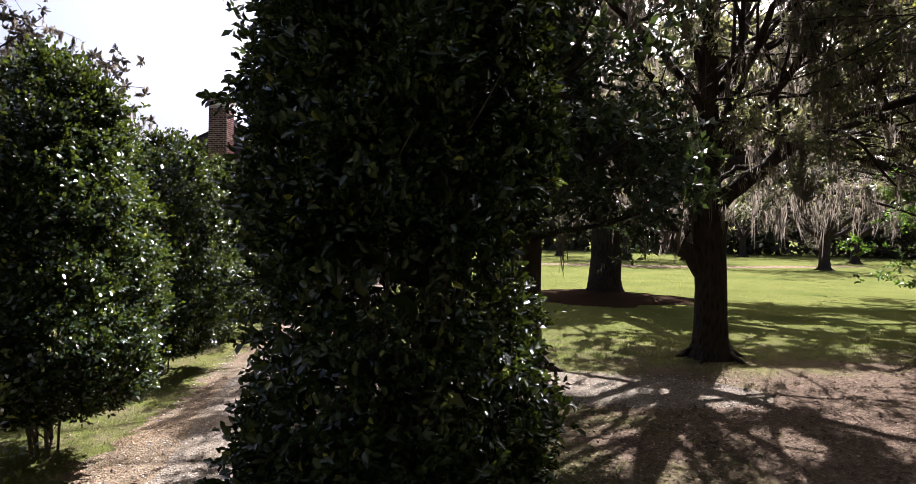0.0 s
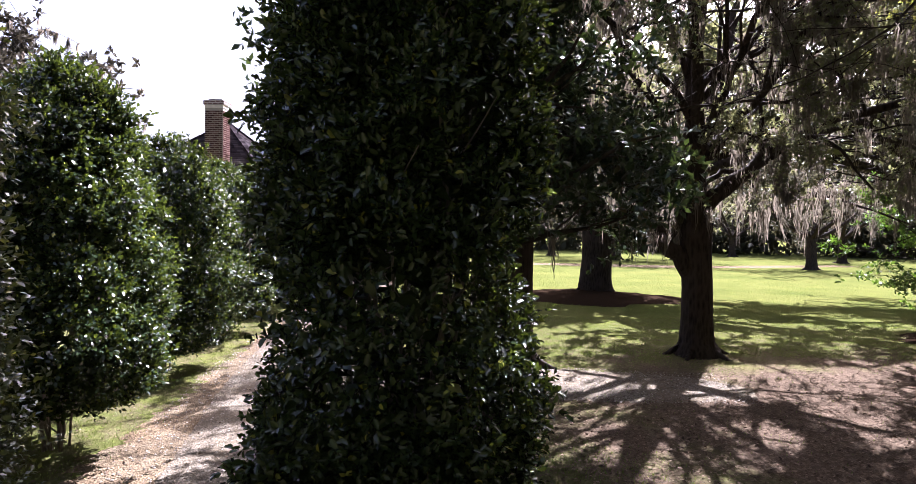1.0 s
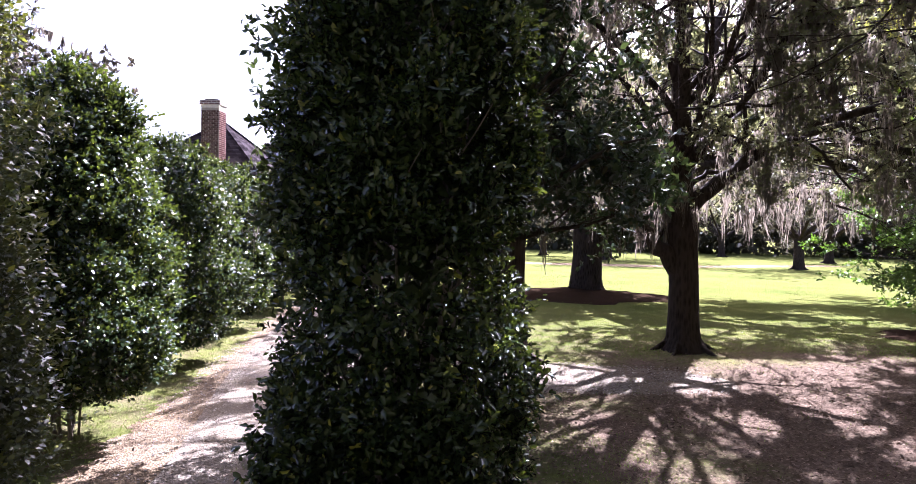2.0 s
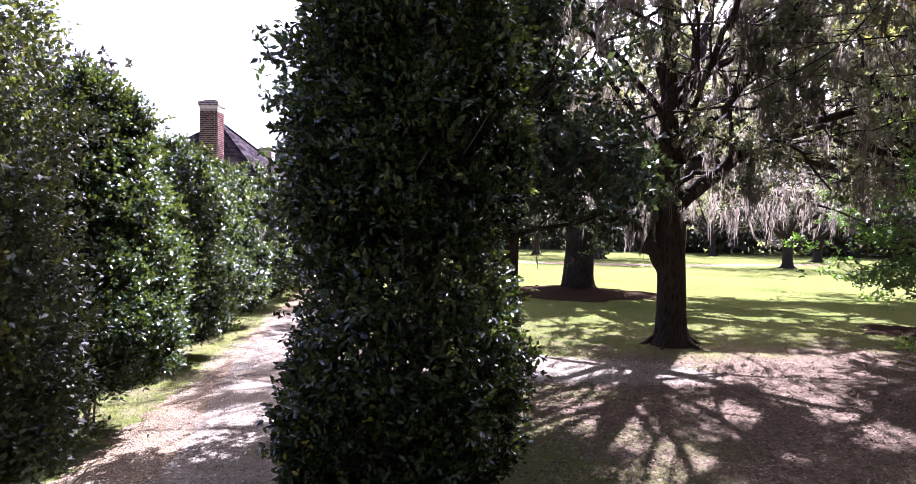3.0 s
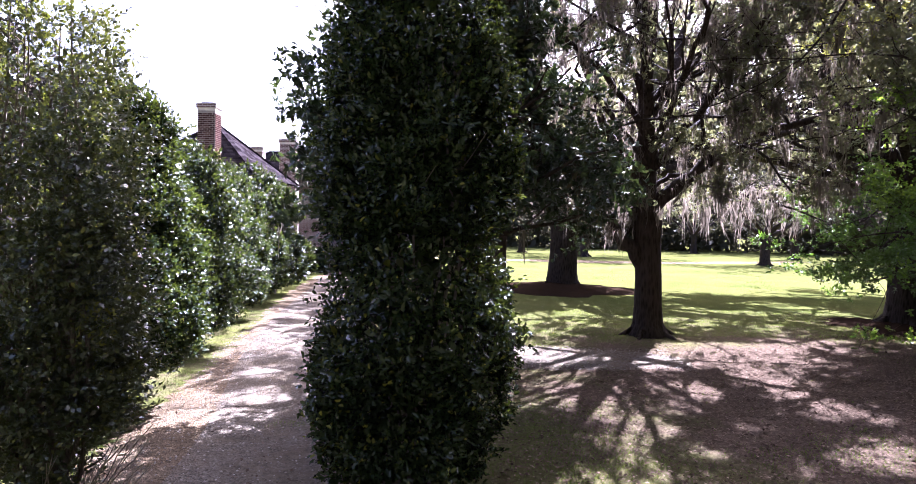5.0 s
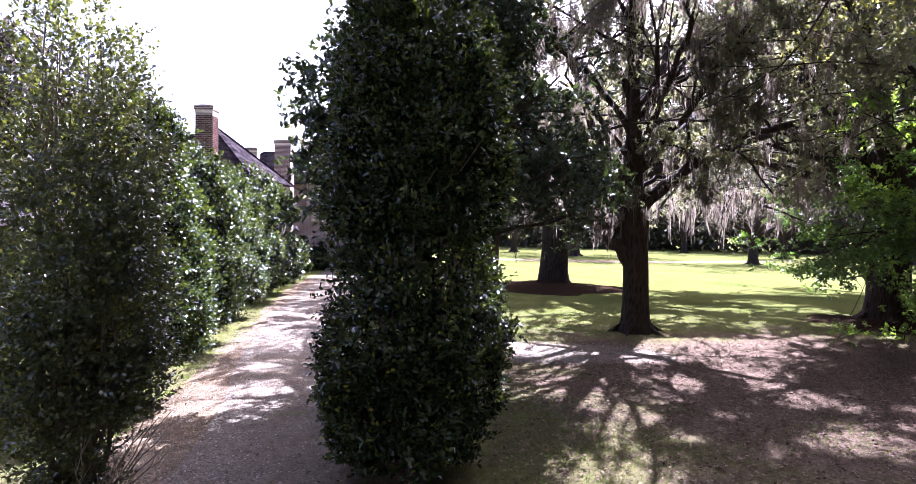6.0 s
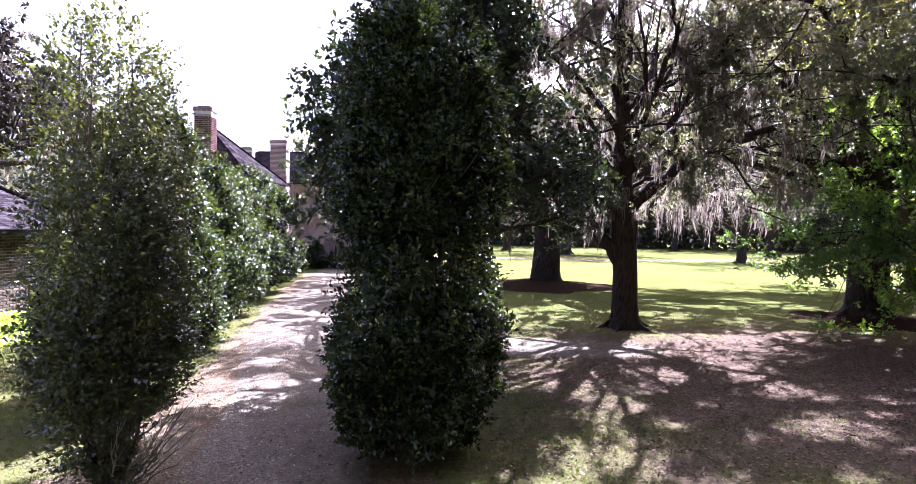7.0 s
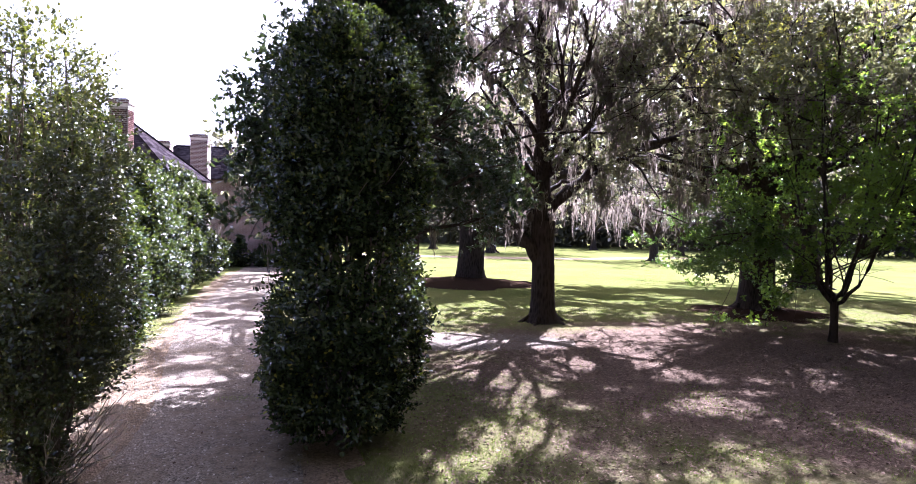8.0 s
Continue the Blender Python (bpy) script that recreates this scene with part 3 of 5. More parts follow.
# openings in the leaf canopy: where their light falls on the ground (x, y, half width, half depth)
OVER_EARTH = [(9.6, 20.6, 2.0, 1.3), (6.9, 18.6, 1.0, 0.6), (6.4, 12.3, 2.4, 2.2), (6.1, 9.7, 1.0, 0.9), (8.8, 13.3, 1.7, 1.0), (1.9, 11.4, 0.7, 0.35), (3.0, 11.0, 0.5, 0.4), (2.6, 12.2, 0.9, 0.4), (1.5, 9.9, 0.6, 0.45), (1.8, 7.7, 0.75, 0.6),
              (2.5, 6.5, 0.6, 0.6), (0.9, 7.6, 0.5, 0.45), (4.1, 8.7, 0.5, 0.7), (6.2, 7.4, 0.8, 0.45), (5.5, 5.4, 1.0, 0.6), (4.3, 6.6, 0.5, 0.3), (3.1, 5.5, 0.4, 0.3), (6.9, 6.2, 0.5, 0.3), (1.5, 4.0, 0.6, 0.5), (3.3, 7.3, 0.5, 0.4), (1.9, 5.8, 0.6, 0.4), (11.0, 13.5, 1.2, 0.5), (8.5, 9.8, 1.3, 0.9)]
BESIDE_DRIVE = [(-3.8, 7.1, 1.5, 1.2), (-4.5, 5.6, 1.0, 0.8), (-5.0, 16.6, 0.8, 0.5), (-6.8, 25.5, 2.0, 3.0), (-6.2, 4.6, 1.3, 2.6), (-7.2, 8.7, 1.3, 2.6), (-8.0, 12.8, 1.3, 2.6), (15.0, 7.6, 1.7, 1.8), (-5.4, 0.6, 1.4, 3.0)]
GAPS = np.array(OVER_EARTH + BESIDE_DRIVE)


def patchy(x, y, size, seed):
    """Smooth value noise over the plan, 0 to 1."""
    t = np.random.default_rng(seed).uniform(0, 1, (64, 64))
    u, v = x / size, y / size
    i, j = np.floor(u).astype(int), np.floor(v).astype(int)
    a, b = u - i, v - j
    a, b = a * a * (3 - 2 * a), b * b * (3 - 2 * b)
    c = lambda p, q: t[p % 64, q % 64]
    return (c(i, j) * (1 - a) + c(i + 1, j) * a) * (1 - b) + (c(i, j + 1) * (1 - a) + c(i + 1, j + 1) * a) * b


def footprint(p):
    """Where the shadow of a point falls on the ground."""
    return p[:, :2] - p[:, 2:3] * np.array([sun_to.x, sun_to.y]) / sun_to.z


def shaded(p):
    """Which points, seen along the sun's rays, keep out of the canopy's openings."""
    g = footprint(p)
    q = ((g[:, None] - GAPS[None, :, :2]) / GAPS[None, :, 2:]) ** 2
    return (q.sum(-1).min(1) > 1.0) | (p[:, 2] < 4.4)


def dappled(p):
    """Small openings all over the canopy, more of them over the worn earth."""
    g = footprint(p)
    x, y = g[:, 0], g[:, 1]
    field = 0.6 * patchy(x, y, 0.95, 1) + 0.4 * patchy(x, y, 0.42, 2)
    open_share = 0.12 + 0.32 * np.exp(-((x - 4.2) / 4.5) ** 2 - ((y - 8.5) / 4.5) ** 2) + 0.36 * np.exp(-((x + 4.8) / 2.5) ** 2 - ((y - 12) / 9.0) ** 2)
    return (field < 0.5 + 0.36 * (0.5 - open_share) / 0.5 * 0.8) | (p[:, 2] < 4.4)


def finish_tree(tree, top, leaf_n, leaf_size, leaf_mat, moss_n=0, moss_len=(0.4, 1.3), spread=0.32, per=12, fine=False, width=0.45, moss_per=16, trunk_label="dark furrowed bark", curtains=(), clump=14, moss_width=0.009, shoot=0.25, gaps=True, sprays=(), west=-99.0, airy=(-99.0, 0.0, 1.0)):
    if tree.wood.n:
        part_np("trunk", *tree.wood.get(), M_BARK, top, trunk_label, True)
    for tb in tree.roots:
        part_np("root", *tb.get(), M_BARK, top, "", True)
    for tb in tree.limbs:
        part_np("limb", *tb.get(), M_BARK, top, "", True)
    part_np("branchwork", *tree.fine.get(), M_BARK, top, kind="stuff")
    n = leaf_n // per
    clumps = tree.tip_points(max(8, n // clump))
    origin = np.array(top.matrix_basis.translation)
    for line, count, wide in sprays:
        clumps = np.concatenate([clumps, curve_pts(line, 80)[RNG.integers(0, 80, count)] + RNG.normal(0, 1, (count, 3)) * np.array([0.5, 0.5, 0.3]) * wide])
    clumps = clumps[clumps[:, 0] > west + 0.4 * np.maximum(0, clumps[:, 2] - 5.2)]
    if gaps:
        clumps = clumps[shaded(clumps + origin)]
    s = clumps[RNG.integers(0, len(clumps), n)] + RNG.normal(0, 1, (n, 3)) * np.array([spread, spread, spread * 0.65])
    if gaps:
        s = s[shaded(s + origin) & dappled(s + origin)]
    s = s[(s[:, 0] > airy[0]) | (s[:, 2] < airy[1]) | (RNG.uniform(0, 1, len(s)) < airy[2])]
    n = len(s)
    d = unit(RNG.normal(0, 1, (n, 3)) + np.array([0, 0, 0.4]))
    P, A, S = shoots_to_leaves(s, d, RNG.uniform(0.5, 1.2, n) * shoot, per, leaf_size, 1.1)
    V, F = leaves(P, A, S, width, fine)
    part_np("crown", V, F, leaf_mat, top, kind="stuff")
    if moss_n:
        a = np.concatenate([tree.limb_points(moss_n // 2), tree.tip_points(moss_n - moss_n // 2)])
        a = a[shaded(a + origin) & (dappled(a + origin) | (not gaps))]
        V, F = moss_strands(a, RNG.uniform(*moss_len, len(a)) * RNG.uniform(0.5, 1.0, len(a)), moss_per, width=moss_width)
        for line, count, lo, hi in curtains:
            p = curve_pts(line, 60)[RNG.integers(0, 60, count)] + RNG.normal(0, 1, (count, 3)) * np.array([0.6, 0.6, 0.2])
            p = p[shaded(p + origin) & dappled(p + origin)]
            V2, F2 = moss_strands(p, RNG.uniform(lo, hi, len(p)), moss_per + 8, 0.07, moss_width)
            F = np.concatenate([F, F2 + len(V)])
            V = np.concatenate([V, V2])
        part_np("hanging_moss", V, F, M_MOSS, top, "grey-brown hanging spanish moss", kind="stuff")


def trunk_flare(tree, height, r, lean=(0, 0), flare=1.5):
    z = np.array([-0.1, 0.1, 0.35, 0.9, height * 0.5, height * 0.8, height])
    rad = r * np.array([flare, flare * 0.87, 1.12, 1.0, 0.94, 0.97, 1.05])
    p = np.stack([lean[0] * z / height, lean[1] * z / height, z], -1)
    tree.wood.add(p, rad, 14, 0.035)
    for q in range(6):
        a = q * 1.05 + tree.r.uniform(-0.3, 0.3)
        c, sn = math.cos(a), math.sin(a)
        e = r * tree.r.uniform(1.8, 2.5)
        tree.roots.append(Tubes())
        tree.roots[-1].add(curve_pts([(c * r * 0.75, sn * r * 0.75, 0.75), (c * r * 1.1, sn * r * 1.1, 0.22), (c * e, sn * e, -0.06)], 6), np.linspace(0.3, 0.12, 6) * r, 7)


def near_oak():
    global RNG
    RNG = np.random.default_rng(41)
    top = thing("live_oak", (5.2, 15.2, 0), "dark-trunked live oak draped in spanish moss on bare earth", "tree")
    t = Tree(41)
    t.droop = 0.15
    trunk_flare(t, 3.4, 0.4, (-0.1, 0), 1.62)
    B = np.array([-0.1, 0, 3.2])
    t.limb([B, (-0.15, 0.05, 5), (-0.2, 0.1, 7), (-0.1, 0, 10), (0.1, -0.1, 13)], 0.33, 0.09, 16, 10, kids=6, level=2)
    t.limb([(-0.1, 0, 3.7), (0.8, -0.1, 4.45), (2.0, -0.3, 5.5), (3.7, -0.8, 6.2), (6.3, -2, 6.7)], 0.24, 0.06, 16, 9, kids=6, level=2)
    t.limb([(-0.1, 0, 4.3), (-1.0, 0.2, 5.6), (-1.9, 0.3, 7.6), (-3.0, 0.2, 10.5)], 0.2, 0.05, 14, 8, kids=5, level=2)
    t.limb([(-0.05, 0, 1.9), (-0.55, -0.1, 2.5), (-1.0, -0.15, 3.0), (-1.6, -0.3, 4.1), (-2.4, -0.5, 5.4)], 0.29, 0.07, 12, 8, kids=5, level=2)
    t.limb([(0, 0, 4.9), (1.0, -1.0, 6.5), (1.8, -2.6, 8.2), (2.2, -4.6, 9.4)], 0.12, 0.03, 14, 8, kids=6, level=2)
    t.limb([(0, 0, 5.2), (-0.6, -1.2, 7.2), (-1.0, -2.6, 9.6), (-1.2, -4.0, 11.2)], 0.18, 0.05, 14, 8, kids=5, level=2)
    t.limb([(0, 0.1, 5.2), (0.9, 1.3, 7.8), (1.8, 2.4, 10.2), (2.6, 2.8, 12)], 0.2, 0.05, 14, 8, kids=5, level=2)
    low = [(0.1, 0.1, 4.4), (0.9, 0.4, 4.75), (2.4, 0.2, 4.3), (3.4, -0.1, 4.0), (4.8, -0.6, 3.5)]
    low_far = [(-0.2, 0.3, 4.2), (0.0, 1.6, 4.6), (0.4, 2.8, 4.6), (1.2, 4.0, 4.2)]
    low_left = [(-0.3, 0.2, 4.0), (-1.4, 1.2, 4.5), (-2.8, 2.2, 4.5), (-4.4, 2.6, 4.2)]
    t.limb(low, 0.08, 0.02, 16, 7, jitter=0.07, kids=6, level=2)
    t.limb(low_far, 0.13, 0.03, 12, 7, kids=5, level=2)
    t.limb(low_left, 0.13, 0.03, 12, 7, kids=6, level=2)
    t.limb([(0, 0, 5.4), (0.2, -1.6, 7.0), (0.1, -3.4, 8.0), (-0.6, -5.2, 8.4)], 0.11, 0.04, 14, 8, kids=6, level=2)
    t.limb([(0, 0, 5.6), (-1.4, -1.0, 7.2), (-3.2, -2.2, 8.2), (-4.6, -2.8, 8.6)], 0.11, 0.04, 14, 8, kids=5, level=2)
    for e in [(1.6, -2.6, 8.4), (3.6, -3.2, 8.4), (5.2, -0.6, 9.2), (-2.0, -3.4, 9.6), (3.2, -5.2, 9.2)]:
        t.limb([(0, 0.1, 6.6), (e[0] * 0.4, e[1] * 0.4, 6.6 + (e[2] - 6.6) * 0.7), e], 0.07, 0.02, 12, 6, kids=6, level=2)
    right = [(0.9, -0.1, 4.6), (2.0, -0.3, 5.5), (3.7, -0.8, 6.2), (6.3, -2, 6.7)]
    left = [(-1.0, 0.2, 5.6), (-1.9, 0.3, 7.6)]
    high = [(-3.0, -1.0, 9.0), (0.0, -2.0, 9.4), (3.0, -2.4, 9.0), (6.0, -2.6, 8.2)]
    mid = [(-2.6, -0.8, 6.6), (-0.4, -1.2, 6.8), (1.6, -1.0, 6.6), (4.0, -1.2, 7.4), (6.2, -2.2, 7.4)]
    front = [(-2.4, -1.6, 5.6), (-0.6, -2.0, 6.0), (1.4, -2.2, 6.2), (3.4, -2.4, 6.6), (5.6, -3.0, 7.0)]
    upper = [(-2.6, -1.8, 7.6), (0.0, -2.4, 8.0), (2.4, -2.6, 7.8), (5.4, -3.0, 8.0)]
    over = [(0.6, -0.6, 5.6), (2.4, -0.8, 5.4), (4.4, -1.4, 5.8), (6.6, -2.2, 6.2)]
    for line, thick in ((front, 0.035), (upper, 0.035), (over, 0.03)):
        t.fine.add(curve_pts([(0, 0, 4.9), (line[0][0] * 0.5, line[0][1] * 0.5, line[0][2] * 0.5 + 2.4)] + line, 26, 0.04), np.linspace(thick * 1.6, 0.012, 26), 5)
    finish_tree(t, top, 112000, 0.1, M_OAKLEAF, 5200, (0.35, 1.2), moss_per=12, spread=0.28, clump=22, airy=(0.3, 5.6, 0.5), sprays=[(front, 45, 1.2), (upper, 30, 1.6), (over, 60, 1.2)],
                curtains=[(front, 90, 0.4, 1.3), (upper, 70, 0.4, 1.2), (over, 90, 0.5, 1.6), (low[1:], 26, 0.2, 1.2), (low_far[1:], 30, 0.3, 1.5), (low_left[1:], 50, 0.5, 1.4), (right, 130, 0.35, 1.3), (left, 110, 0.4, 1.5), ([(-4.0, 0.2, 8.4), (-2.6, 0.1, 9.2), (-1.0, 0.0, 9.8)], 130, 0.5, 1.7), (high, 90, 0.4, 1.3), (mid, 110, 0.4, 1.4),
                          ([(0.5, 0.3, 4.3), (2.0, 0.5, 3.9), (4.2, 0.2, 3.7)], 18, 0.3, 1.9),
                          ([(-0.3, -0.1, 3.6), (-1.0, -0.2, 3.7), (-1.8, -0.3, 4.4)], 26, 0.5, 1.5), ([(1.0, -0.2, 4.6), (2.2, -0.4, 5.0), (3.8, -0.8, 5.4)], 70, 0.5, 1.9)])


def far_left_oak():
    """The second trunk, further off on the lawn."""
    global RNG
    RNG = np.random.default_rng(43)
    top = thing("live_oak", (4.9, 29.5, 0), "broad old live oak at the lawn's edge with moss", "tree")
    t = Tree(43)
    trunk_flare(t, 4.0, 0.78, (0.1, 0), 1.3)
    for a, l, h in [(0.2, 9, 9), (1.3, 8, 11), (2.3, 9, 10), (3.3, 9, 8.5), (4.2, 8, 10), (5.3, 9, 9), (0.8, 4, 14), (0.5, 13, 11), (6.0, 12, 9.5), (1.0, 13, 12), (0.1, 12, 8.5), (5.7, 12, 8)]:
        c, s = math.cos(a), math.sin(a)
        t.limb([(0.1, 0, 3.8), (c * l * 0.3, s * l * 0.3, 5.5), (c * l * 0.65, s * l * 0.65, h * 0.85), (c * l, s * l, h)], 0.4, 0.08, 12, 8, kids=6, level=2)
    tagged(top, group="old oaks on the lawn")
    finish_tree(t, top, 38000, 0.42, M_OAKLEAF, 800, (0.8, 2.2), spread=0.5, clump=18, moss_per=8, moss_width=0.03)
    return top


def lawn_oak_copy(first):
    other = copy_thing(first, pose(25.5, 28.5, 0, 0, 0, 140))
    tagged(other, "broad old live oak shading the far lawn")
    # extra tree, trunk out of view, added to shade the earth on the right
    third = copy_thing(first, pose(23.8, 14.6, 0, 0, 0, 250))
    tagged(third, "added live oak past the right edge, with hanging moss, shading bare earth")


def outbuilding_oak():
    global RNG
    RNG = np.random.default_rng(49)
    top = thing("live_oak", (-28.2, 24.5, 0), "broad moss-hung live oak behind the brick outbuilding", "tree")
    t = Tree(49)
    trunk_flare(t, 4.5, 0.75, (0.1, 0), 1.4)
    for q in range(17):
        a = q * 2.4
        l, h = (9.0, 6.6) if q < 6 else (7.6, 9.2) if q < 12 else (3.6, 11.6)
        c, sn = math.cos(a) * t.r.uniform(0.8, 1.05), math.sin(a)
        t.limb([(0, 0, 4.2), (c * l * 0.3, sn * l * 0.3, 4.2 + (h - 4) * 0.5), (c * l * 0.7, sn * l * 0.7, h * 0.95), (c * l, sn * l, h)], 0.34, 0.06, 12, 7, kids=6, level=2)
    finish_tree(t, top, 52000, 0.34, M_GREYLEAF, 2000, (0.7, 2.2), spread=0.6, clump=6, moss_per=7, moss_width=0.045, gaps=False)


def middle_oak():
    """The trunk that stands behind the magnolia."""
    global RNG
    RNG = np.random.default_rng(45)
    top = thing("live_oak", (0.3, 12.9, 0), "thick-trunked live oak behind the magnolia with hanging moss", "tree")
    t = Tree(45)
    trunk_flare(t, 4.2, 0.5, (0, 0), 1.3)
    for e in [(-1.6, 0.6, 7.2), (-1.2, -1.6, 8.2), (-1.3, 3.6, 8.2), (0.5, 0.3, 12.5), (2.2, 3.6, 10.0), (-0.4, 6.0, 8.8), (-0.6, -2.0, 11.0)]:
        t.limb([(0, 0, 4.0), (e[0] * 0.3, e[1] * 0.3, 4.0 + (e[2] - 4) * 0.55), (e[0] * 0.65, e[1] * 0.65, 4.0 + (e[2] - 4) * 0.9), e], 0.26, 0.05, 12, 8, kids=6, level=2)
    # high limbs out of view overhead, added to shade the near ground and drive
    for x, y, z in [(2.0, -5.0, 11.4), (4.4, -4.4, 11.0), (0.2, -6.5, 12.2), (-2.2, -5.0, 11.4), (3.6, -7.4, 12.4), (6.2, -6.0, 11.6), (-1.0, -8.6, 12.6), (2.0, -9.4, 12.8)]:
        t.limb([(0.3, 0.2, 9.0), (x * 0.35, y * 0.35, 9.0 + (z - 9.0) * 0.7), (x * 0.7, y * 0.7, z - 0.3), (x, y, z)], 0.14, 0.03, 12, 7, kids=7, level=2)
    # limbs reaching back, added so that their leaves dapple the driveway
    for x, y, z in [(-0.8, 6.5, 9.3), (-1.2, 10.0, 9.6), (-1.6, 13.6, 9.8), (0.0, 12.0, 10.4)]:
        t.limb([(0.1, 0.2, 6.5), (x * 0.35, y * 0.35, 8.4), (x * 0.7, y * 0.7, z - 0.2), (x, y, z)], 0.16, 0.03, 12, 7, kids=7, level=2)
    finish_tree(t, top, 92000, 0.11, M_OAKLEAF, 700, (0.5, 1.5), moss_per=16, spread=0.28, clump=18,
                curtains=[([(-2.4, 0.4, 5.4), (-3.4, 0.4, 5.4)], 14, 0.8, 2.2)])


def right_oak():
    global RNG
    RNG = np.random.default_rng(47)
    top = thing("live_oak", (14.7, 17.6, 0), "massive live oak with low leafy sprays and hanging moss", "tree")
    t = Tree(47)
    trunk_flare(t, 5.0, 0.68, (0.0, 0), 1.3)
    t.limb([(0, 0, 4.6), (-1.6, -1.6, 6.4), (-3.6, -4.0, 8.2), (-5.4, -5.6, 9.0), (-7.4, -6.6, 8.9)], 0.2, 0.04, 18, 9, kids=8, level=2)
    t.limb([(0, 0, 5), (-2.5, 0, 7.6), (-5.5, -1, 9.4), (-8.0, -1.6, 10.2)], 0.22, 0.05, 14, 9, kids=9, level=2)
    t.limb([(0, 0, 5), (0.4, -2.5, 7.6), (0.2, -5.5, 9.2), (-1.0, -8.5, 9.6)], 0.22, 0.05, 14, 9, kids=9, level=2)
    t.limb([(0, 0, 5), (2.5, -1.5, 7.6), (5.5, -3.5, 9.0), (8, -5, 9)], 0.32, 0.06, 14, 9, kids=8, level=2)
    t.limb([(0, 0, 5), (0.3, 0.3, 8), (0.2, -0.4, 11), (0.6, -1, 14)], 0.4, 0.08, 14, 9, kids=8, level=2)
    t.limb([(0, 0, 5), (1.5, 2.5, 8), (3, 5.5, 10), (4, 8, 10)], 0.32, 0.06, 12, 8, kids=6, level=2)
    t.limb([(0.2, 0, 4.6), (2.4, -0.6, 5.8), (4.8, -1.6, 6.4), (7.0, -3.0, 6.4)], 0.24, 0.05, 14, 8, kids=9, level=2)
    t.limb([(0.2, 0, 4.6), (1.6, 0.8, 6.4), (4.4, 1.2, 7.6), (7.5, 0.8, 8.0)], 0.24, 0.05, 14, 8, kids=8, level=2)
    t.limb([(0, 0, 4.2), (-1.5, -0.8, 5.4), (-3.4, -1.2, 5.6), (-5.4, -1.8, 5.9)], 0.2, 0.05, 14, 8, kids=7, level=2)
    t.limb([(0, 0, 4.8), (-0.8, -2.2, 6.2), (-2.4, -4.6, 7.0), (-4.4, -6.6, 7.0)], 0.25, 0.05, 14, 8, kids=9, level=2)
    t.limb([(0, 0, 4.8), (1.6, -2.4, 6.4), (3.0, -5.0, 7.2), (3.8, -7.4, 7.2)], 0.25, 0.05, 14, 8, kids=9, level=2)
    for e in [(-2.0, -5.4, 9.0), (-4.2, -3.0, 9.2), (1.0, -6.2, 9.4), (-0.6, -3.4, 8.6), (2.4, -3.6, 9.0)]:
        t.limb([(0, 0, 6.5), (e[0] * 0.45, e[1] * 0.45, 8.0), e], 0.14, 0.03, 12, 7, kids=8, level=2)
    finish_tree(t, top, 120000, 0.15, M_OAKLEAF, 2600, (0.35, 1.2), moss_per=9, spread=0.4, clump=15,
                curtains=[([(-4.0, -1.0, 6.6), (-6.5, -3.0, 7.0), (-8.0, -5.5, 6.8)], 40, 0.5, 1.3), ([(-8.5, -8.1, 5.0), (-8.5, -8.2, 4.8)], 3, 1.6, 2.6)])
    return top


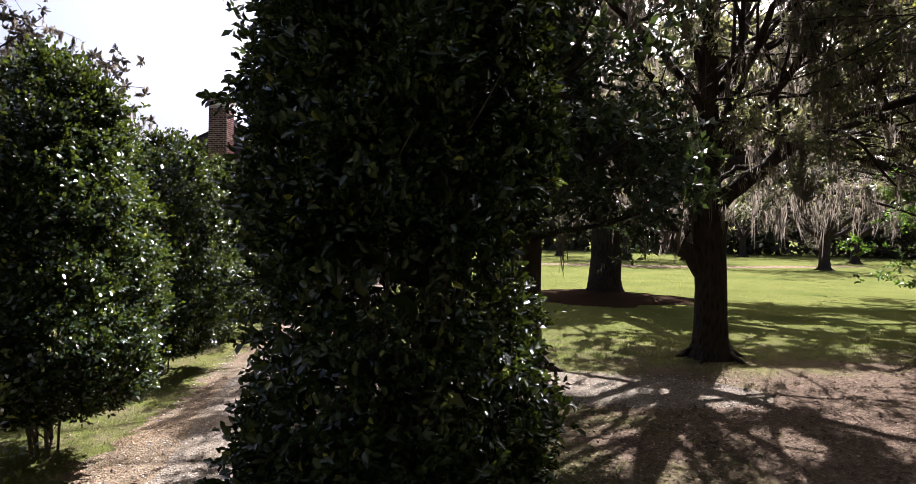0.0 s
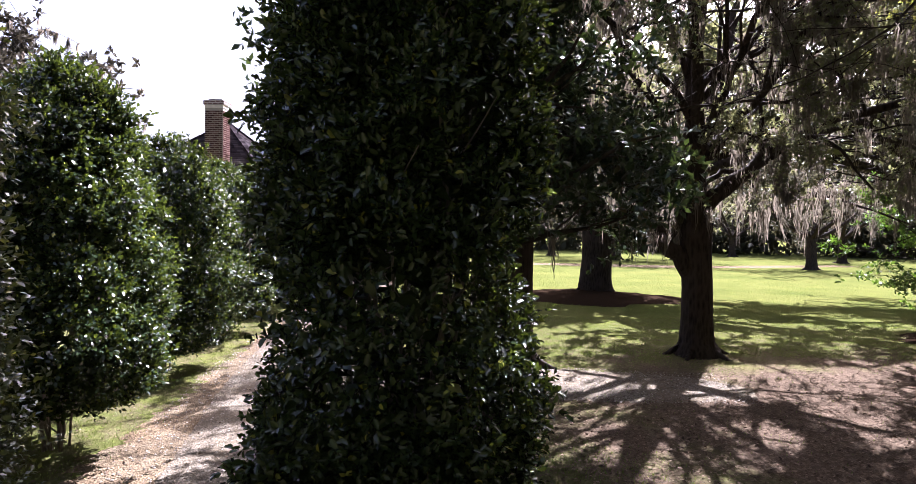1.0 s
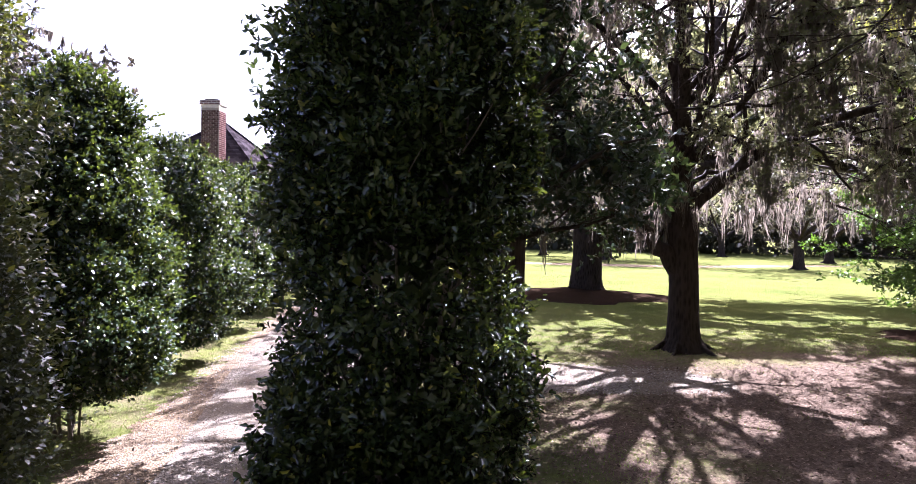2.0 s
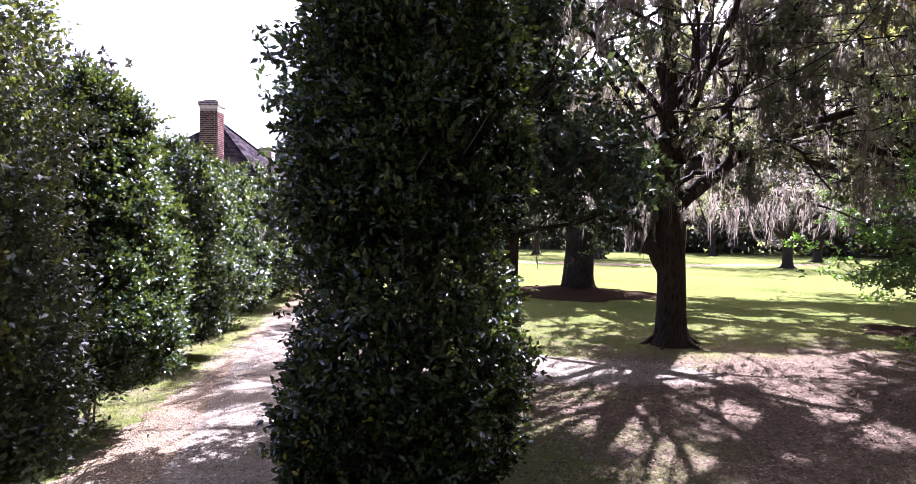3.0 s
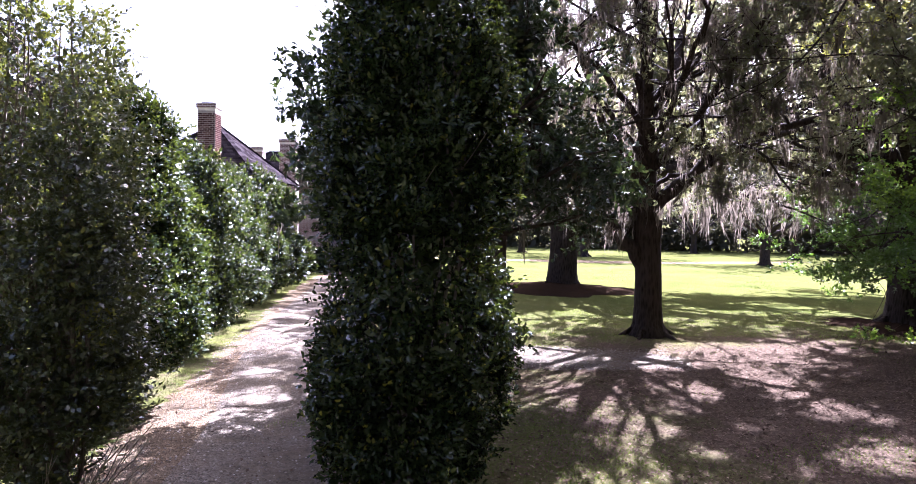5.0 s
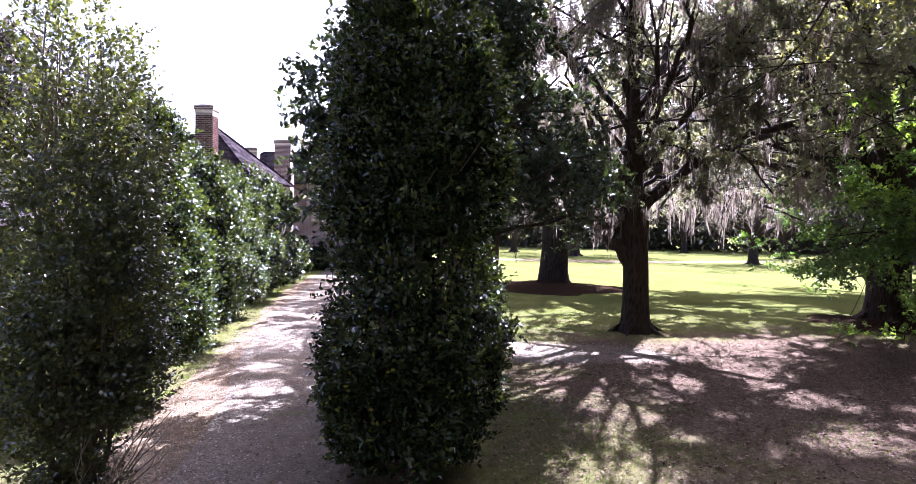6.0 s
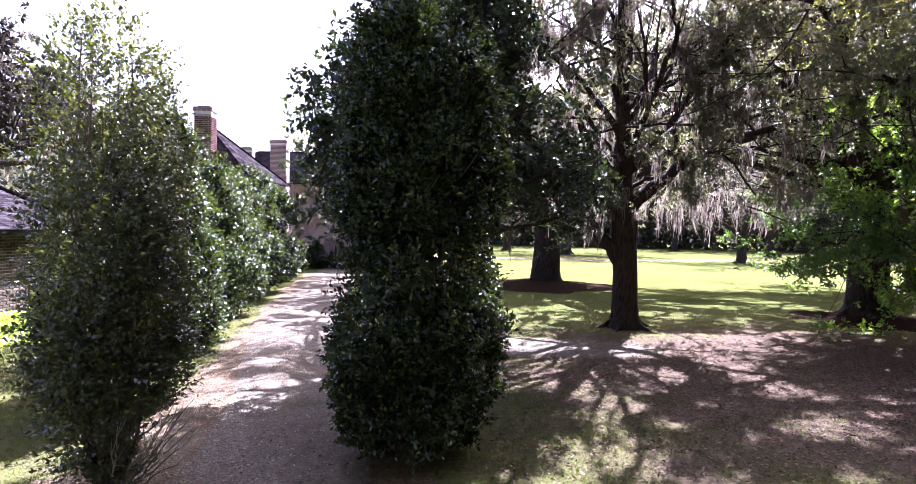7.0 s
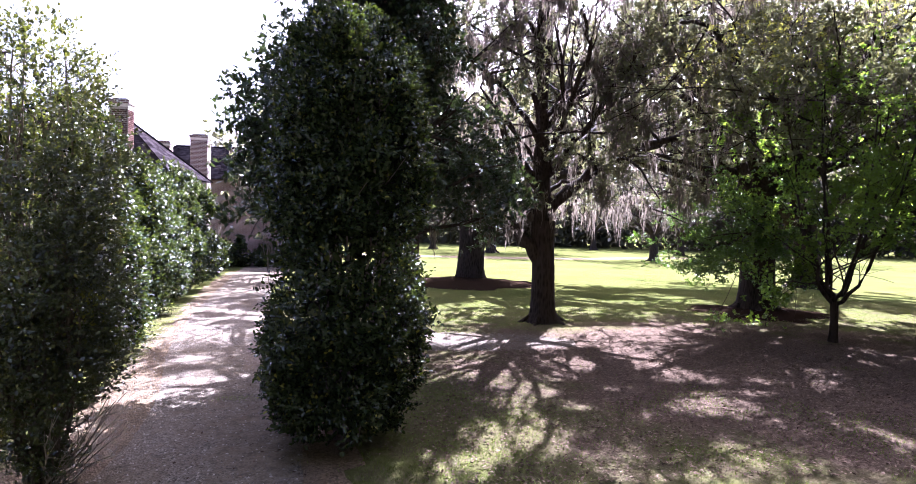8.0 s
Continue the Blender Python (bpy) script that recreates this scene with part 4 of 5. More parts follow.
def magnolia():
    global RNG
    RNG = np.random.default_rng(53)
    top = thing("magnolia_tree", (-0.2, 8.9, 0), "dark magnolia with large glossy leaves behind the clipped evergreen", "tree")
    t = Tree(53)
    trunk_flare(t, 6.0, 0.3, (0.1, 0), 1.4)
    r = np.random.default_rng(54)
    for q in range(50):
        z = 2.8 + q * 0.17
        a = q * 2.4
        l = 3.0 * (1 - max(0, z - 5.5) / 8) * r.uniform(0.75, 1.05)
        c, s = math.cos(a), math.sin(a)
        l *= 1 - 0.42 * max(0.0, -c)
        l *= 1 - 0.5 * max(0.0, c) * min(1.0, max(0.0, z - 4.2))
        t.limb([(0.1, 0, z), (c * l * 0.5, s * l * 0.5, z + 0.25), (c * l, s * l, z + 0.5 + r.uniform(-0.5, 0.6))], 0.07, 0.015, 8, 6, kids=6, level=1)
    for x, y, z in [(-2.3, -0.6, 3.7), (-2.5, 0.4, 3.9), (-2.2, -1.2, 3.7), (-2.2, 1.0, 3.7), (-2.5, -0.2, 4.3)]:
        t.limb([(0, 0, z + 1.0), (x * 0.5, y * 0.5, z + 0.8), (x, y, z)], 0.06, 0.012, 8, 6, kids=6, level=1, rise=0.1, spread=0.6)
    for q in range(15):
        z = 3.5 + q * 0.25
        x, y = -2.4 + r.uniform(-0.3, 0.3) + 0.42 * max(0.0, z - 4.7), -1.3 + r.uniform(-0.8, 0.8)
        t.limb([(0.05, 0, z + 0.7), (x * 0.5, y * 0.5, z + 0.7), (x, y, z)], 0.06, 0.012, 8, 6, kids=6, level=1, rise=0.1, spread=0.6)
    for x, y, z in [(2.7, 0.8, 3.75), (2.9, 1.8, 3.95), (2.5, 0.2, 3.85), (2.1, 1.0, 3.7), (2.4, -0.4, 4.2), (2.0, 0.8, 4.8)]:
        t.limb([(0.1, 0, z + 1.0), (x * 0.5, y * 0.5, z + 0.75), (x, y, z)], 0.06, 0.012, 8, 6, kids=6, level=1, rise=0.05, spread=0.55)
    t.wood.add(curve_pts([(0.1, 0, 5.9), (0.1, 0.1, 8), (0, 0, 11.5)], 8), np.linspace(0.3, 0.05, 8), 10)
    finish_tree(t, top, 76000, 0.14, M_MAGNOLIA, 160, (0.4, 1.4), spread=0.2, clump=5, per=9, fine=False, width=0.48, shoot=0.3, gaps=False, west=-2.95)


def small_tree():
    global RNG
    RNG = np.random.default_rng(59)
    top = thing("small_tree", (12.95, 11.5, 0), "small vase-shaped tree with fresh green leaves", "tree")
    t = Tree(59)
    t.wood.add(curve_pts([(0, 0, -0.05), (0.02, 0, 0.6), (0, 0, 1.2)], 5), [0.15, 0.12, 0.11, 0.11, 0.12], 9)
    for a, l in [(0.2, 1.7), (1.1, 1.4), (2.0, 1.2), (2.9, 1.3), (3.7, 1.2), (4.6, 1.4), (5.5, 1.7), (3.2, 0.6)]:
        c, s = math.cos(a), math.sin(a)
        t.limb([(0, 0, 1.1), (c * l * 0.35, s * l * 0.35, 1.8), (c * l * 0.8, s * l * 0.8, 4.0), (c * l * 1.2, s * l * 1.2, 7.3)], 0.07, 0.015, 11, 6, kids=7, level=2, rise=0.15)
    finish_tree(t, top, 36000, 0.09, M_BRIGHT, spread=0.2, width=0.6, clump=8, gaps=False)


def low_spray(top):
    """Low sprays of fresh leaves that reach out from the big oak over the earth."""
    global RNG
    RNG = np.random.default_rng(61)
    t = Tree(61)
    t.limb([(-0.3, -0.4, 3.4), (-1.8, -2.2, 3.3), (-3.2, -3.6, 3.0), (-4.6, -5.0, 2.6)], 0.09, 0.015, 10, 6, kids=9, level=2, rise=-0.05)
    t.limb([(-0.4, -0.3, 2.6), (-1.8, -2.0, 2.3), (-3.0, -3.3, 2.0), (-4.6, -4.6, 1.8)], 0.07, 0.012, 10, 6, kids=8, level=1, rise=0)
    t.limb([(-0.3, -0.4, 3.6), (-1.6, -1.8, 4.0), (-3.2, -3.4, 3.9), (-4.8, -4.6, 3.4)], 0.07, 0.012, 10, 6, kids=7, level=1)
    for tb in t.limbs:
        part_np("low_branch", *tb.get(), M_BARK, top, "", True)
    part_np("low_branchwork", *t.fine.get(), M_BARK, top, kind="stuff")
    n = 2300
    cl = t.tip_points(190)
    cl = cl[np.hypot(cl[:, 0], cl[:, 1]) > 2.0]
    st = cl[RNG.integers(0, len(cl), n)] + RNG.normal(0, 1, (n, 3)) * np.array([0.2, 0.2, 0.09])
    d = unit(RNG.normal(0, 1, (n, 3)) * np.array([1, 1, 0.4]))
    P, A, S = shoots_to_leaves(st, d, RNG.uniform(0.1, 0.25, n), 10, 0.095, 1.0)
    V, F = leaves(P, A, S, 0.55, False)
    part_np("low_foliage", V, F, M_SPRAY, top, "fresh green low leaves", kind="stuff")
    c = np.stack([RNG.uniform(-7, 4, 120), RNG.uniform(-8, -1, 120), RNG.uniform(7.6, 10.4, 120)], -1)
    st = c[RNG.integers(0, 120, 1500)] + RNG.normal(0, 0.26, (1500, 3))
    P, A, S = shoots_to_leaves(st, unit(RNG.normal(0, 1, (1500, 3))), RNG.uniform(0.1, 0.2, 1500), 9, 0.08, 1.0)
    V, F = leaves(P, A, S, 0.5, False)
    part_np("new_growth", V, F, M_NEWLEAF, top, "yellow-green new leaves", kind="stuff")


def maple():
    global RNG
    RNG = np.random.default_rng(67)
    top = thing("young_tree", (17.2, 12.6, 0), "young tree with bright fresh green crown", "tree")
    t = Tree(67)
    t.wood.add(curve_pts([(0, 0, -0.05), (0.05, 0, 1.5), (0, 0, 3.4)], 7), np.linspace(0.14, 0.1, 7), 9)
    for a, l, h in [(0.3, 1.8, 6.5), (1.5, 1.7, 7.0), (2.6, 2.4, 6.4), (3.4, 2.6, 5.6), (4.3, 2.2, 6.3), (5.4, 2.0, 6.8), (3.0, 0.7, 8.0)]:
        c, s_ = math.cos(a), math.sin(a)
        t.limb([(0, 0, 3.2), (c * l * 0.4, s_ * l * 0.4, 4.2), (c * l, s_ * l, h)], 0.07, 0.015, 9, 6, kids=6, level=2)
    finish_tree(t, top, 22000, 0.115, M_BRIGHT, spread=0.25, width=0.6, gaps=False)


near_oak()
lawn_oak_copy(far_left_oak())
outbuilding_oak()
middle_oak()
low_spray(right_oak())
magnolia()
small_tree()
maple()


# ---- far trees ----
def background_trees():
    global RNG
    RNG = np.random.default_rng(71)
    made = []
    for v in range(3):
        top = thing("park_tree", (0, 0, 0), "distant park tree with spreading moss-hung crown", "tree", "trees across the lawn")
        t = Tree(80 + v)
        trunk_flare(t, 3.2, 0.5, (0, 0), 1.3)
        for q in range(7):
            a = q * 0.9 + v
            l, h = RNG.uniform(4, 8), RNG.uniform(7, 12)
            t.limb([(0, 0, 3), (math.cos(a) * l * 0.5, math.sin(a) * l * 0.5, h * 0.6), (math.cos(a) * l, math.sin(a) * l, h)], 0.25, 0.05, 8, 6, kids=5, level=2)
        finish_tree(t, top, 8500, 0.34, (M_FAR, M_OAKLEAF, M_FAR)[v], 170, (0.8, 2.2), spread=0.8, moss_per=7, moss_width=0.06, per=8)
        made.append(top)
    places = [(31, 60), (-3.4, 37.0), (44, 78), (8, 88), (38, 98), (64, 88), (74, 62), (-14, 70), (76, 104)]
    places += [(15, 76), (24, 80), (52, 66)]
    for i, (x, y) in enumerate(places):
        m = pose(x, y, 0, 0, 0, i * 67) @ Matrix.Scale(1.35 if i > 8 else 1.0, 4)
        if i < 3:
            made[i].matrix_basis = m
        else:
            copy_thing(made[i % 3], m)


background_trees()


def far_woods(near, far, lo, hi, n, tall, size, seed, label):
    """A belt of leaves: the woods that close the park, and the unseen screen."""
    global RNG
    RNG = np.random.default_rng(seed)
    a = RNG.uniform(lo, hi, n)
    d = RNG.uniform(near, far, n)
    hmax = tall * (1 + 0.3 * np.sin(a * 17) + 0.2 * np.sin(a * 43 + 1) + 0.15 * np.sin(a * 91))
    z = hmax * RNG.uniform(0.0, 1.0, n)
    P = np.stack([np.sin(a) * d, np.cos(a) * d, z], -1)
    V, F = leaves(P, RNG.normal(0, 1, (n, 3)), RNG.uniform(0.6, 1.4, n) * size, 0.7, False)
    ob = new("far_woods", mesh_np("far_woods", V, F, M_FAR if seed != 78 else M_OAKLEAF))
    tagged(ob, label, "woods", kind="stuff")


far_woods(118, 150, -0.08, 1.35, 46000, 21, 1.5, 77, "distant green woods closing the park")
far_woods(118, 150, -1.15, -0.08, 20000, 13, 1.2, 79, "distant green woods closing the park")
# added out of view, close behind the camera, to hold back skylight
far_woods(17, 27, 1.08, 4.4, 20000, 25, 1.9, 78, "unseen leaf screen behind the camera that blocks skylight")


# ---- buildings ----
def box_bm(bm, x0, x1, y0, y1, z0, z1):
    vs = [bm.verts.new(p) for p in ((x0, y0, z0), (x1, y0, z0), (x1, y1, z0), (x0, y1, z0), (x0, y0, z1), (x1, y0, z1), (x1, y1, z1), (x0, y1, z1))]
    for q in ((3, 2, 1, 0), (4, 5, 6, 7), (0, 1, 5, 4), (1, 2, 6, 5), (2, 3, 7, 6), (3, 0, 4, 7)):
        bm.faces.new([vs[i] for i in q])


def block(name, x0, x1, y0, y1, z0, z1, mat, parent, label="", bevel=0.0):
    bm = bmesh.new()
    box_bm(bm, x0, x1, y0, y1, z0, z1)
    if bevel:
        bmesh.ops.bevel(bm, geom=bm.edges[:], offset=bevel, segments=1, affect="EDGES")
    return part(name, bm, mat, parent, label)


def hip_roof(parent, x0, x1, y0, y1, z0, rise, ridge, label, course=0.14):
    """A hipped roof laid in stepped courses of shingles. ridge: 'x', 'y' or '' for a pyramid."""
    cx, cy = (x0 + x1) / 2, (y0 + y1) / 2
    w, d = (x1 - x0) / 2, (y1 - y0) / 2
    m = min(w, d)
    rx = w - m if ridge == "x" else 0
    ry = d - m if ridge == "y" else 0
    sl = math.hypot(rise, m)
    n = max(4, int(sl / course))
    V, F = [], []
    for k in range(n):
        f0, f1 = k / n, (k + 1.25) / n
        f1 = min(f1, 1.0)
        lift = 0.028
        def ring(f, up):
            a, b = rx + (w - rx) * (1 - f), ry + (d - ry) * (1 - f)
            z = z0 + rise * f + up
            return [(cx - a, cy - b, z), (cx + a, cy - b, z), (cx + a, cy + b, z), (cx - a, cy + b, z)]
        lo, up_, hi = ring(f0, -0.004), ring(f0, lift), ring(f1, 0.004)
        for s in range(4):
            e = (s + 1) % 4
            a0, b0, a1, b1, c1, d1 = [np.array(q) for q in (lo[s], lo[e], up_[s], up_[e], hi[s], hi[e])]
            cnt = max(1, int(np.linalg.norm(b0 - a0) / 0.22))
            cuts = np.sort(np.concatenate([[0, 1], (np.arange(1, cnt) + RNG.uniform(-0.3, 0.3, max(0, cnt - 1))) / cnt]))
            for u0, u1 in zip(cuts[:-1], cuts[1:]):
                j = RNG.uniform(-0.006, 0.006)
                o = len(V)
                dz = np.array([0, 0, j])
                V += [a0 + (b0 - a0) * u0, a0 + (b0 - a0) * u1, a1 + (b1 - a1) * u1 + dz, a1 + (b1 - a1) * u0 + dz, c1 + (d1 - c1) * u1, c1 + (d1 - c1) * u0]
                F += [(o, o + 1, o + 2, o + 3), (o + 3, o + 2, o + 4, o + 5)]
    ob = part_np("roof", V, F, M_SHINGLE, parent, label)
    # caps along hips and ridge
    apexes = [(cx - rx, cy - ry, z0 + rise), (cx + rx, cy + ry, z0 + rise)]
    corners = [(x0, y0), (x1, y0), (x1, y1), (x0, y1)]
    bm = bmesh.new()
    lines = []
    for (x, y) in corners:
        ap = min(apexes, key=lambda q: math.hypot(q[0] - x, q[1] - y))
        lines.append((Vector((x, y, z0)), Vector(ap)))
    if rx or ry:
        lines.append((Vector(apexes[0]), Vector(apexes[1])))
    for a, b in lines:
        L = (b - a).length
        n = int(L / 0.2)
        rot = (b - a).to_track_quat("Y", "Z").to_matrix().to_4x4()
        for k in range(n):
            c = a.lerp(b, (k + 0.5) / n)
            mm = Matrix.Translation(c + Vector((0, 0, 0.035))) @ rot @ pose(0, 0, 0, 4) @ Matrix.Diagonal((0.2, 0.24, 0.045, 1))
            bmesh.ops.create_cube(bm, size=1, matrix=mm)
    part("ridge_capping", bm, M_SHINGLE, ob, "overlapping hip and ridge shingles")
    return ob


def chimney(parent, x, y, z0, z1, w, d, core=None):
    ob = block("chimney", x - w / 2, x + w / 2, y - d / 2, y + d / 2, z0, z1 - 0.36, core or M_BRICK, parent, "red brick chimney with a pale band")
    block("band", x - w / 2 - 0.015, x + w / 2 + 0.015, y - d / 2 - 0.015, y + d / 2 + 0.015, z1 - 0.36, z1 - 0.24, M_BAND, ob, "pale plaster band")
    block("cap", x - w / 2 - 0.05, x + w / 2 + 0.05, y - d / 2 - 0.05, y + d / 2 + 0.05, z1 - 0.24, z1 - 0.06, M_BRICK, ob, "corbelled brick cap")
    block("flue", x - w / 2 + 0.1, x + w / 2 - 0.1, y - d / 2 + 0.1, y + d / 2 - 0.1, z1 - 0.06, z1, M_DARKWOOD, ob, "sooty flue top")


def brick_mesh(length, height, depth, mat=None):
    bm = bmesh.new()
    box_bm(bm, -length / 2, length / 2, -depth / 2, depth / 2, -height / 2, height / 2)
    bmesh.ops.bevel(bm, geom=bm.edges[:], offset=0.004, segments=1, affect="EDGES")
    me = bpy.data.meshes.new("brick")
    bm.to_mesh(me)
    bm.free()
    me.materials.append(mat or M_BRICKPIECE)
    return me


def lay(me, parent, x, y, z, turn):
    ob = new("brick", me)
    ob.parent = parent
    ob.matrix_basis = pose(x, y, z, 0, 0, turn)


def laid_bricks(parent, cx, cy, z0, z1, w, d):
    """Running bond on the two sides of a chimney that face the garden."""
    full, half = brick_mesh(0.18, 0.054, 0.03), brick_mesh(0.08, 0.054, 0.03)
    for k in range(int((z1 - z0) / 0.078)):
        z = z0 + 0.04 + k * 0.078
        for turn, span, px, py in ((0, w, 0, -d / 2), (90, d, w / 2, 0)):
            u = -span / 2 + (0.0 if k % 2 == 0 else -0.1)
            while u < span / 2 - 0.02:
                a, b = max(u, -span / 2), min(u + 0.2, span / 2)
                if b - a > 0.05:
                    c = (a + b) / 2
                    lay(full if b - a > 0.15 else half, parent, cx + px + (c if turn == 0 else 0), cy + py + (c if turn else 0), z, turn)
                u += 0.2


def pavilion():
    top = thing("house", (0, 0, 0), "brick house with hipped shingle roofs and tall chimneys", "house")
    block("wall", -17.0, -9.9, 23.2, 28.0, -0.1, 5.0, M_BRICK, top, "red brick wall")
    hip_roof(top, -15.3, -9.2, 22.3, 28.4, 5.2, 2.65, "", "steep grey-brown shingle roof")
    chimney(top, -11.08, 22.0, 0.0, 8.12, 0.72, 0.6, M_MORTAR)
    near = next(c for c in top.children if c.name == "chimney")
    laid_bricks(near, -11.08, 22.0, 5.4, 7.74, 0.72, 0.6)
    block("wall", -21, -4.2, 41, 49, -0.1, 6.3, M_BRICK, top, "red brick wall")
    hip_roof(top, -21.6, -3.6, 40.4, 50.6, 6.3, 2.9, "x", "grey shingle roof", 0.2)
    chimney(top, -11.4, 34.0, 0.0, 8.5, 1.0, 0.8)
    chimney(top, -15.9, 41.0, 5, 8.95, 0.9, 0.7)


pavilion()


def round_shrub(x, y, r, h, seed):
    column_shrub("round_shrub", (x, y), "rounded dark green shrub before the brick house", h, r, 0.05, 480, 7, 0.19, seed=seed, stems=3, fine=False, group="shrubs before the house",
                 profile=[(0, 0.8), (0.3, 1.0), (0.7, 0.85), (1, 0.3)])


for k, (x, y, r, h) in enumerate([(-10.6, 39.4, 1.0, 1.7), (-8.6, 39.8, 0.9, 1.3), (-6.6, 39.6, 1.0, 1.6), (-4.8, 38.8, 1.1, 2.2), (-10.9, 34.5, 1.0, 2.6), (-10.2, 30.0, 1.0, 3.0)]):
    round_shrub(x, y, r, h, 140 + k)


def outbuilding():
    top = thing("brick_outbuilding", (0, 0, 0), "low brick outbuilding with hipped shingle roof", "house")
    wall = block("wall", -19.0, -11.3, 3.0, 13.2, -0.1, 2.8, M_MORTAR, top, "weathered brick wall")
    hip_roof(top, -19.4, -10.75, 2.5, 13.7, 2.84, 2.9, "y", "purple-grey shingle roof", 0.1)
    block("fascia", -10.86, -10.8, 2.6, 13.6, 2.75, 2.83, M_DARKWOOD, top, "dark eave board")
    block("soffit", -11.3, -10.86, 2.6, 13.6, 2.72, 2.76, M_DARKWOOD, top, "dark eave lining")
    win = block("window", -11.28, -11.2, 9.35, 10.5, 0.75, 2.0, M_DARKWOOD, top, "dark framed sash window")
    for y0, y1, z0, z1 in ((9.43, 9.9, 0.83, 1.36), (9.94, 10.42, 0.83, 1.36), (9.43, 9.9, 1.42, 1.92), (9.94, 10.42, 1.42, 1.92)):
        block("pane", -11.21, -11.195, y0, y1, z0, z1, M_GLASS, win)
    return wall


def glass_material():
    k = Mat("window glass")
    k.base((0.012, 0.014, 0.014))
    k.rough(0.06)
    k.b.inputs["Specular IOR Level"].default_value = 0.12
    return k.m


M_GLASS = glass_material()
brick_wall = outbuilding()


def box_hedge():
    global RNG
    RNG = np.random.default_rng(91)
    top = thing("box_hedge", (-10.35, 9.2, 0), "bright lime green clipped low hedge below the brick wall", "hedge")
    n = 5200
    y = RNG.uniform(-3.4, 2.6, n)
    a = RNG.uniform(-0.2, np.pi + 0.2, n)
    bump = 1 + 0.1 * np.sin(y * 4.1) + 0.06 * np.sin(y * 9.3 + 1)
    s = np.stack([0.55 * np.cos(a) * bump, y, 0.25 + 0.6 * np.abs(np.sin(a)) ** 0.6 * bump * RNG.uniform(0.2, 1, n) ** 0.3], -1)
    d = unit(np.stack([np.cos(a), RNG.normal(0, 0.3, n), np.sin(a) + 0.4], -1))
    P, A, S = shoots_to_leaves(s, d, RNG.uniform(0.05, 0.14, n), 4, 0.06)
    V, F = leaves(P, A, S, 0.55, False)
    part_np("foliage", V, F, M_BOX, top, kind="stuff")


box_hedge()


# ---- fine cover ----
def drive_x(y):
    return np.interp(y, [-16, -5, 4.5, 11, 17, 26, 35], [-2.6, -2.6, -2.8, -4.6, -5.6, -6.9, -7.8])


def grass():
    global RNG
    RNG = np.random.default_rng(101)
    pts = []
    n = 46000
    x, y = RNG.uniform(-11, -2, n), RNG.uniform(2, 26, n)
    ok = (drive_x(y) - x > 1.4 + 0.55 * np.clip((8.5 - y) / 3, 0, 1) + RNG.normal(0, 0.15, n)) & (RNG.uniform(0, 1, n) < np.clip(12 / (y + 6), 0.1, 1))
    pts.append(np.stack([x[ok], y[ok]], -1))
    x, y = RNG.uniform(0, 14, n), RNG.uniform(3, 22, n)
    d = np.hypot((x - 9) * 0.098, (y - 9.6) * 0.135) + 0.12 * np.sin(x * 1.3 + y) + 0.1 * np.sin(y * 2.1 - x)
    ok = (d > 0.8 + RNG.normal(0, 0.12, n)) | (RNG.uniform(0, 1, n) < 0.05)
    pts.append(np.stack([x[ok], y[ok]], -1))
    x, y = RNG.uniform(0, 24, n), 15 + 35 * RNG.uniform(0, 1, n) ** 1.5
    ok = RNG.uniform(0, 1, n) < np.clip(1.5 - y / 40, 0.1, 1)
    pts.append(np.stack([x[ok], y[ok]], -1))
    x, y = RNG.uniform(-1.6, 2.5, 5000), RNG.uniform(-0.5, 7.5, 5000)
    ok = (x - drive_x(y) - 1.2) > RNG.uniform(0, 3.0, 5000)
    pts.append(np.stack([x[ok], y[ok]], -1))
    x, y = RNG.uniform(-0.6, 11, 24000), RNG.uniform(2.0, 8.5, 24000)
    ok = patchy(x, y, 1.4, 5) + 0.35 * patchy(x, y, 0.5, 6) + 0.05 * (5 - y) > 0.72
    pts.append(np.stack([x[ok], y[ok]], -1))
    p = RNG.normal(0, 1, (500, 2)) * np.array([0.2, 0.1]) + np.array([-2.84, 6.33])
    pts.append(p)
    p = np.concatenate(pts)
    P = np.stack([p[:, 0], p[:, 1], ground_height(p[:, 0], p[:, 1]) + 0.005], -1)
    m = len(P)
    yaw = RNG.uniform(0, 6.28, m)
    h = RNG.uniform(0.02, 0.055, m)
    sd = np.stack([np.cos(yaw), np.sin(yaw), 0 * yaw], -1) * 0.006
    tip = P + RNG.normal(0, 0.025, P.shape)
    tip[:, 2] = P[:, 2] + h
    V = np.stack([P - sd, P + sd, tip], 1).reshape(-1, 3)
    ob = new("grass", mesh_np("grass", V, np.arange(m * 3).reshape(-1, 3), M_GRASS))
    tagged(ob, "short uneven green grass blades", "grass", kind="stuff")


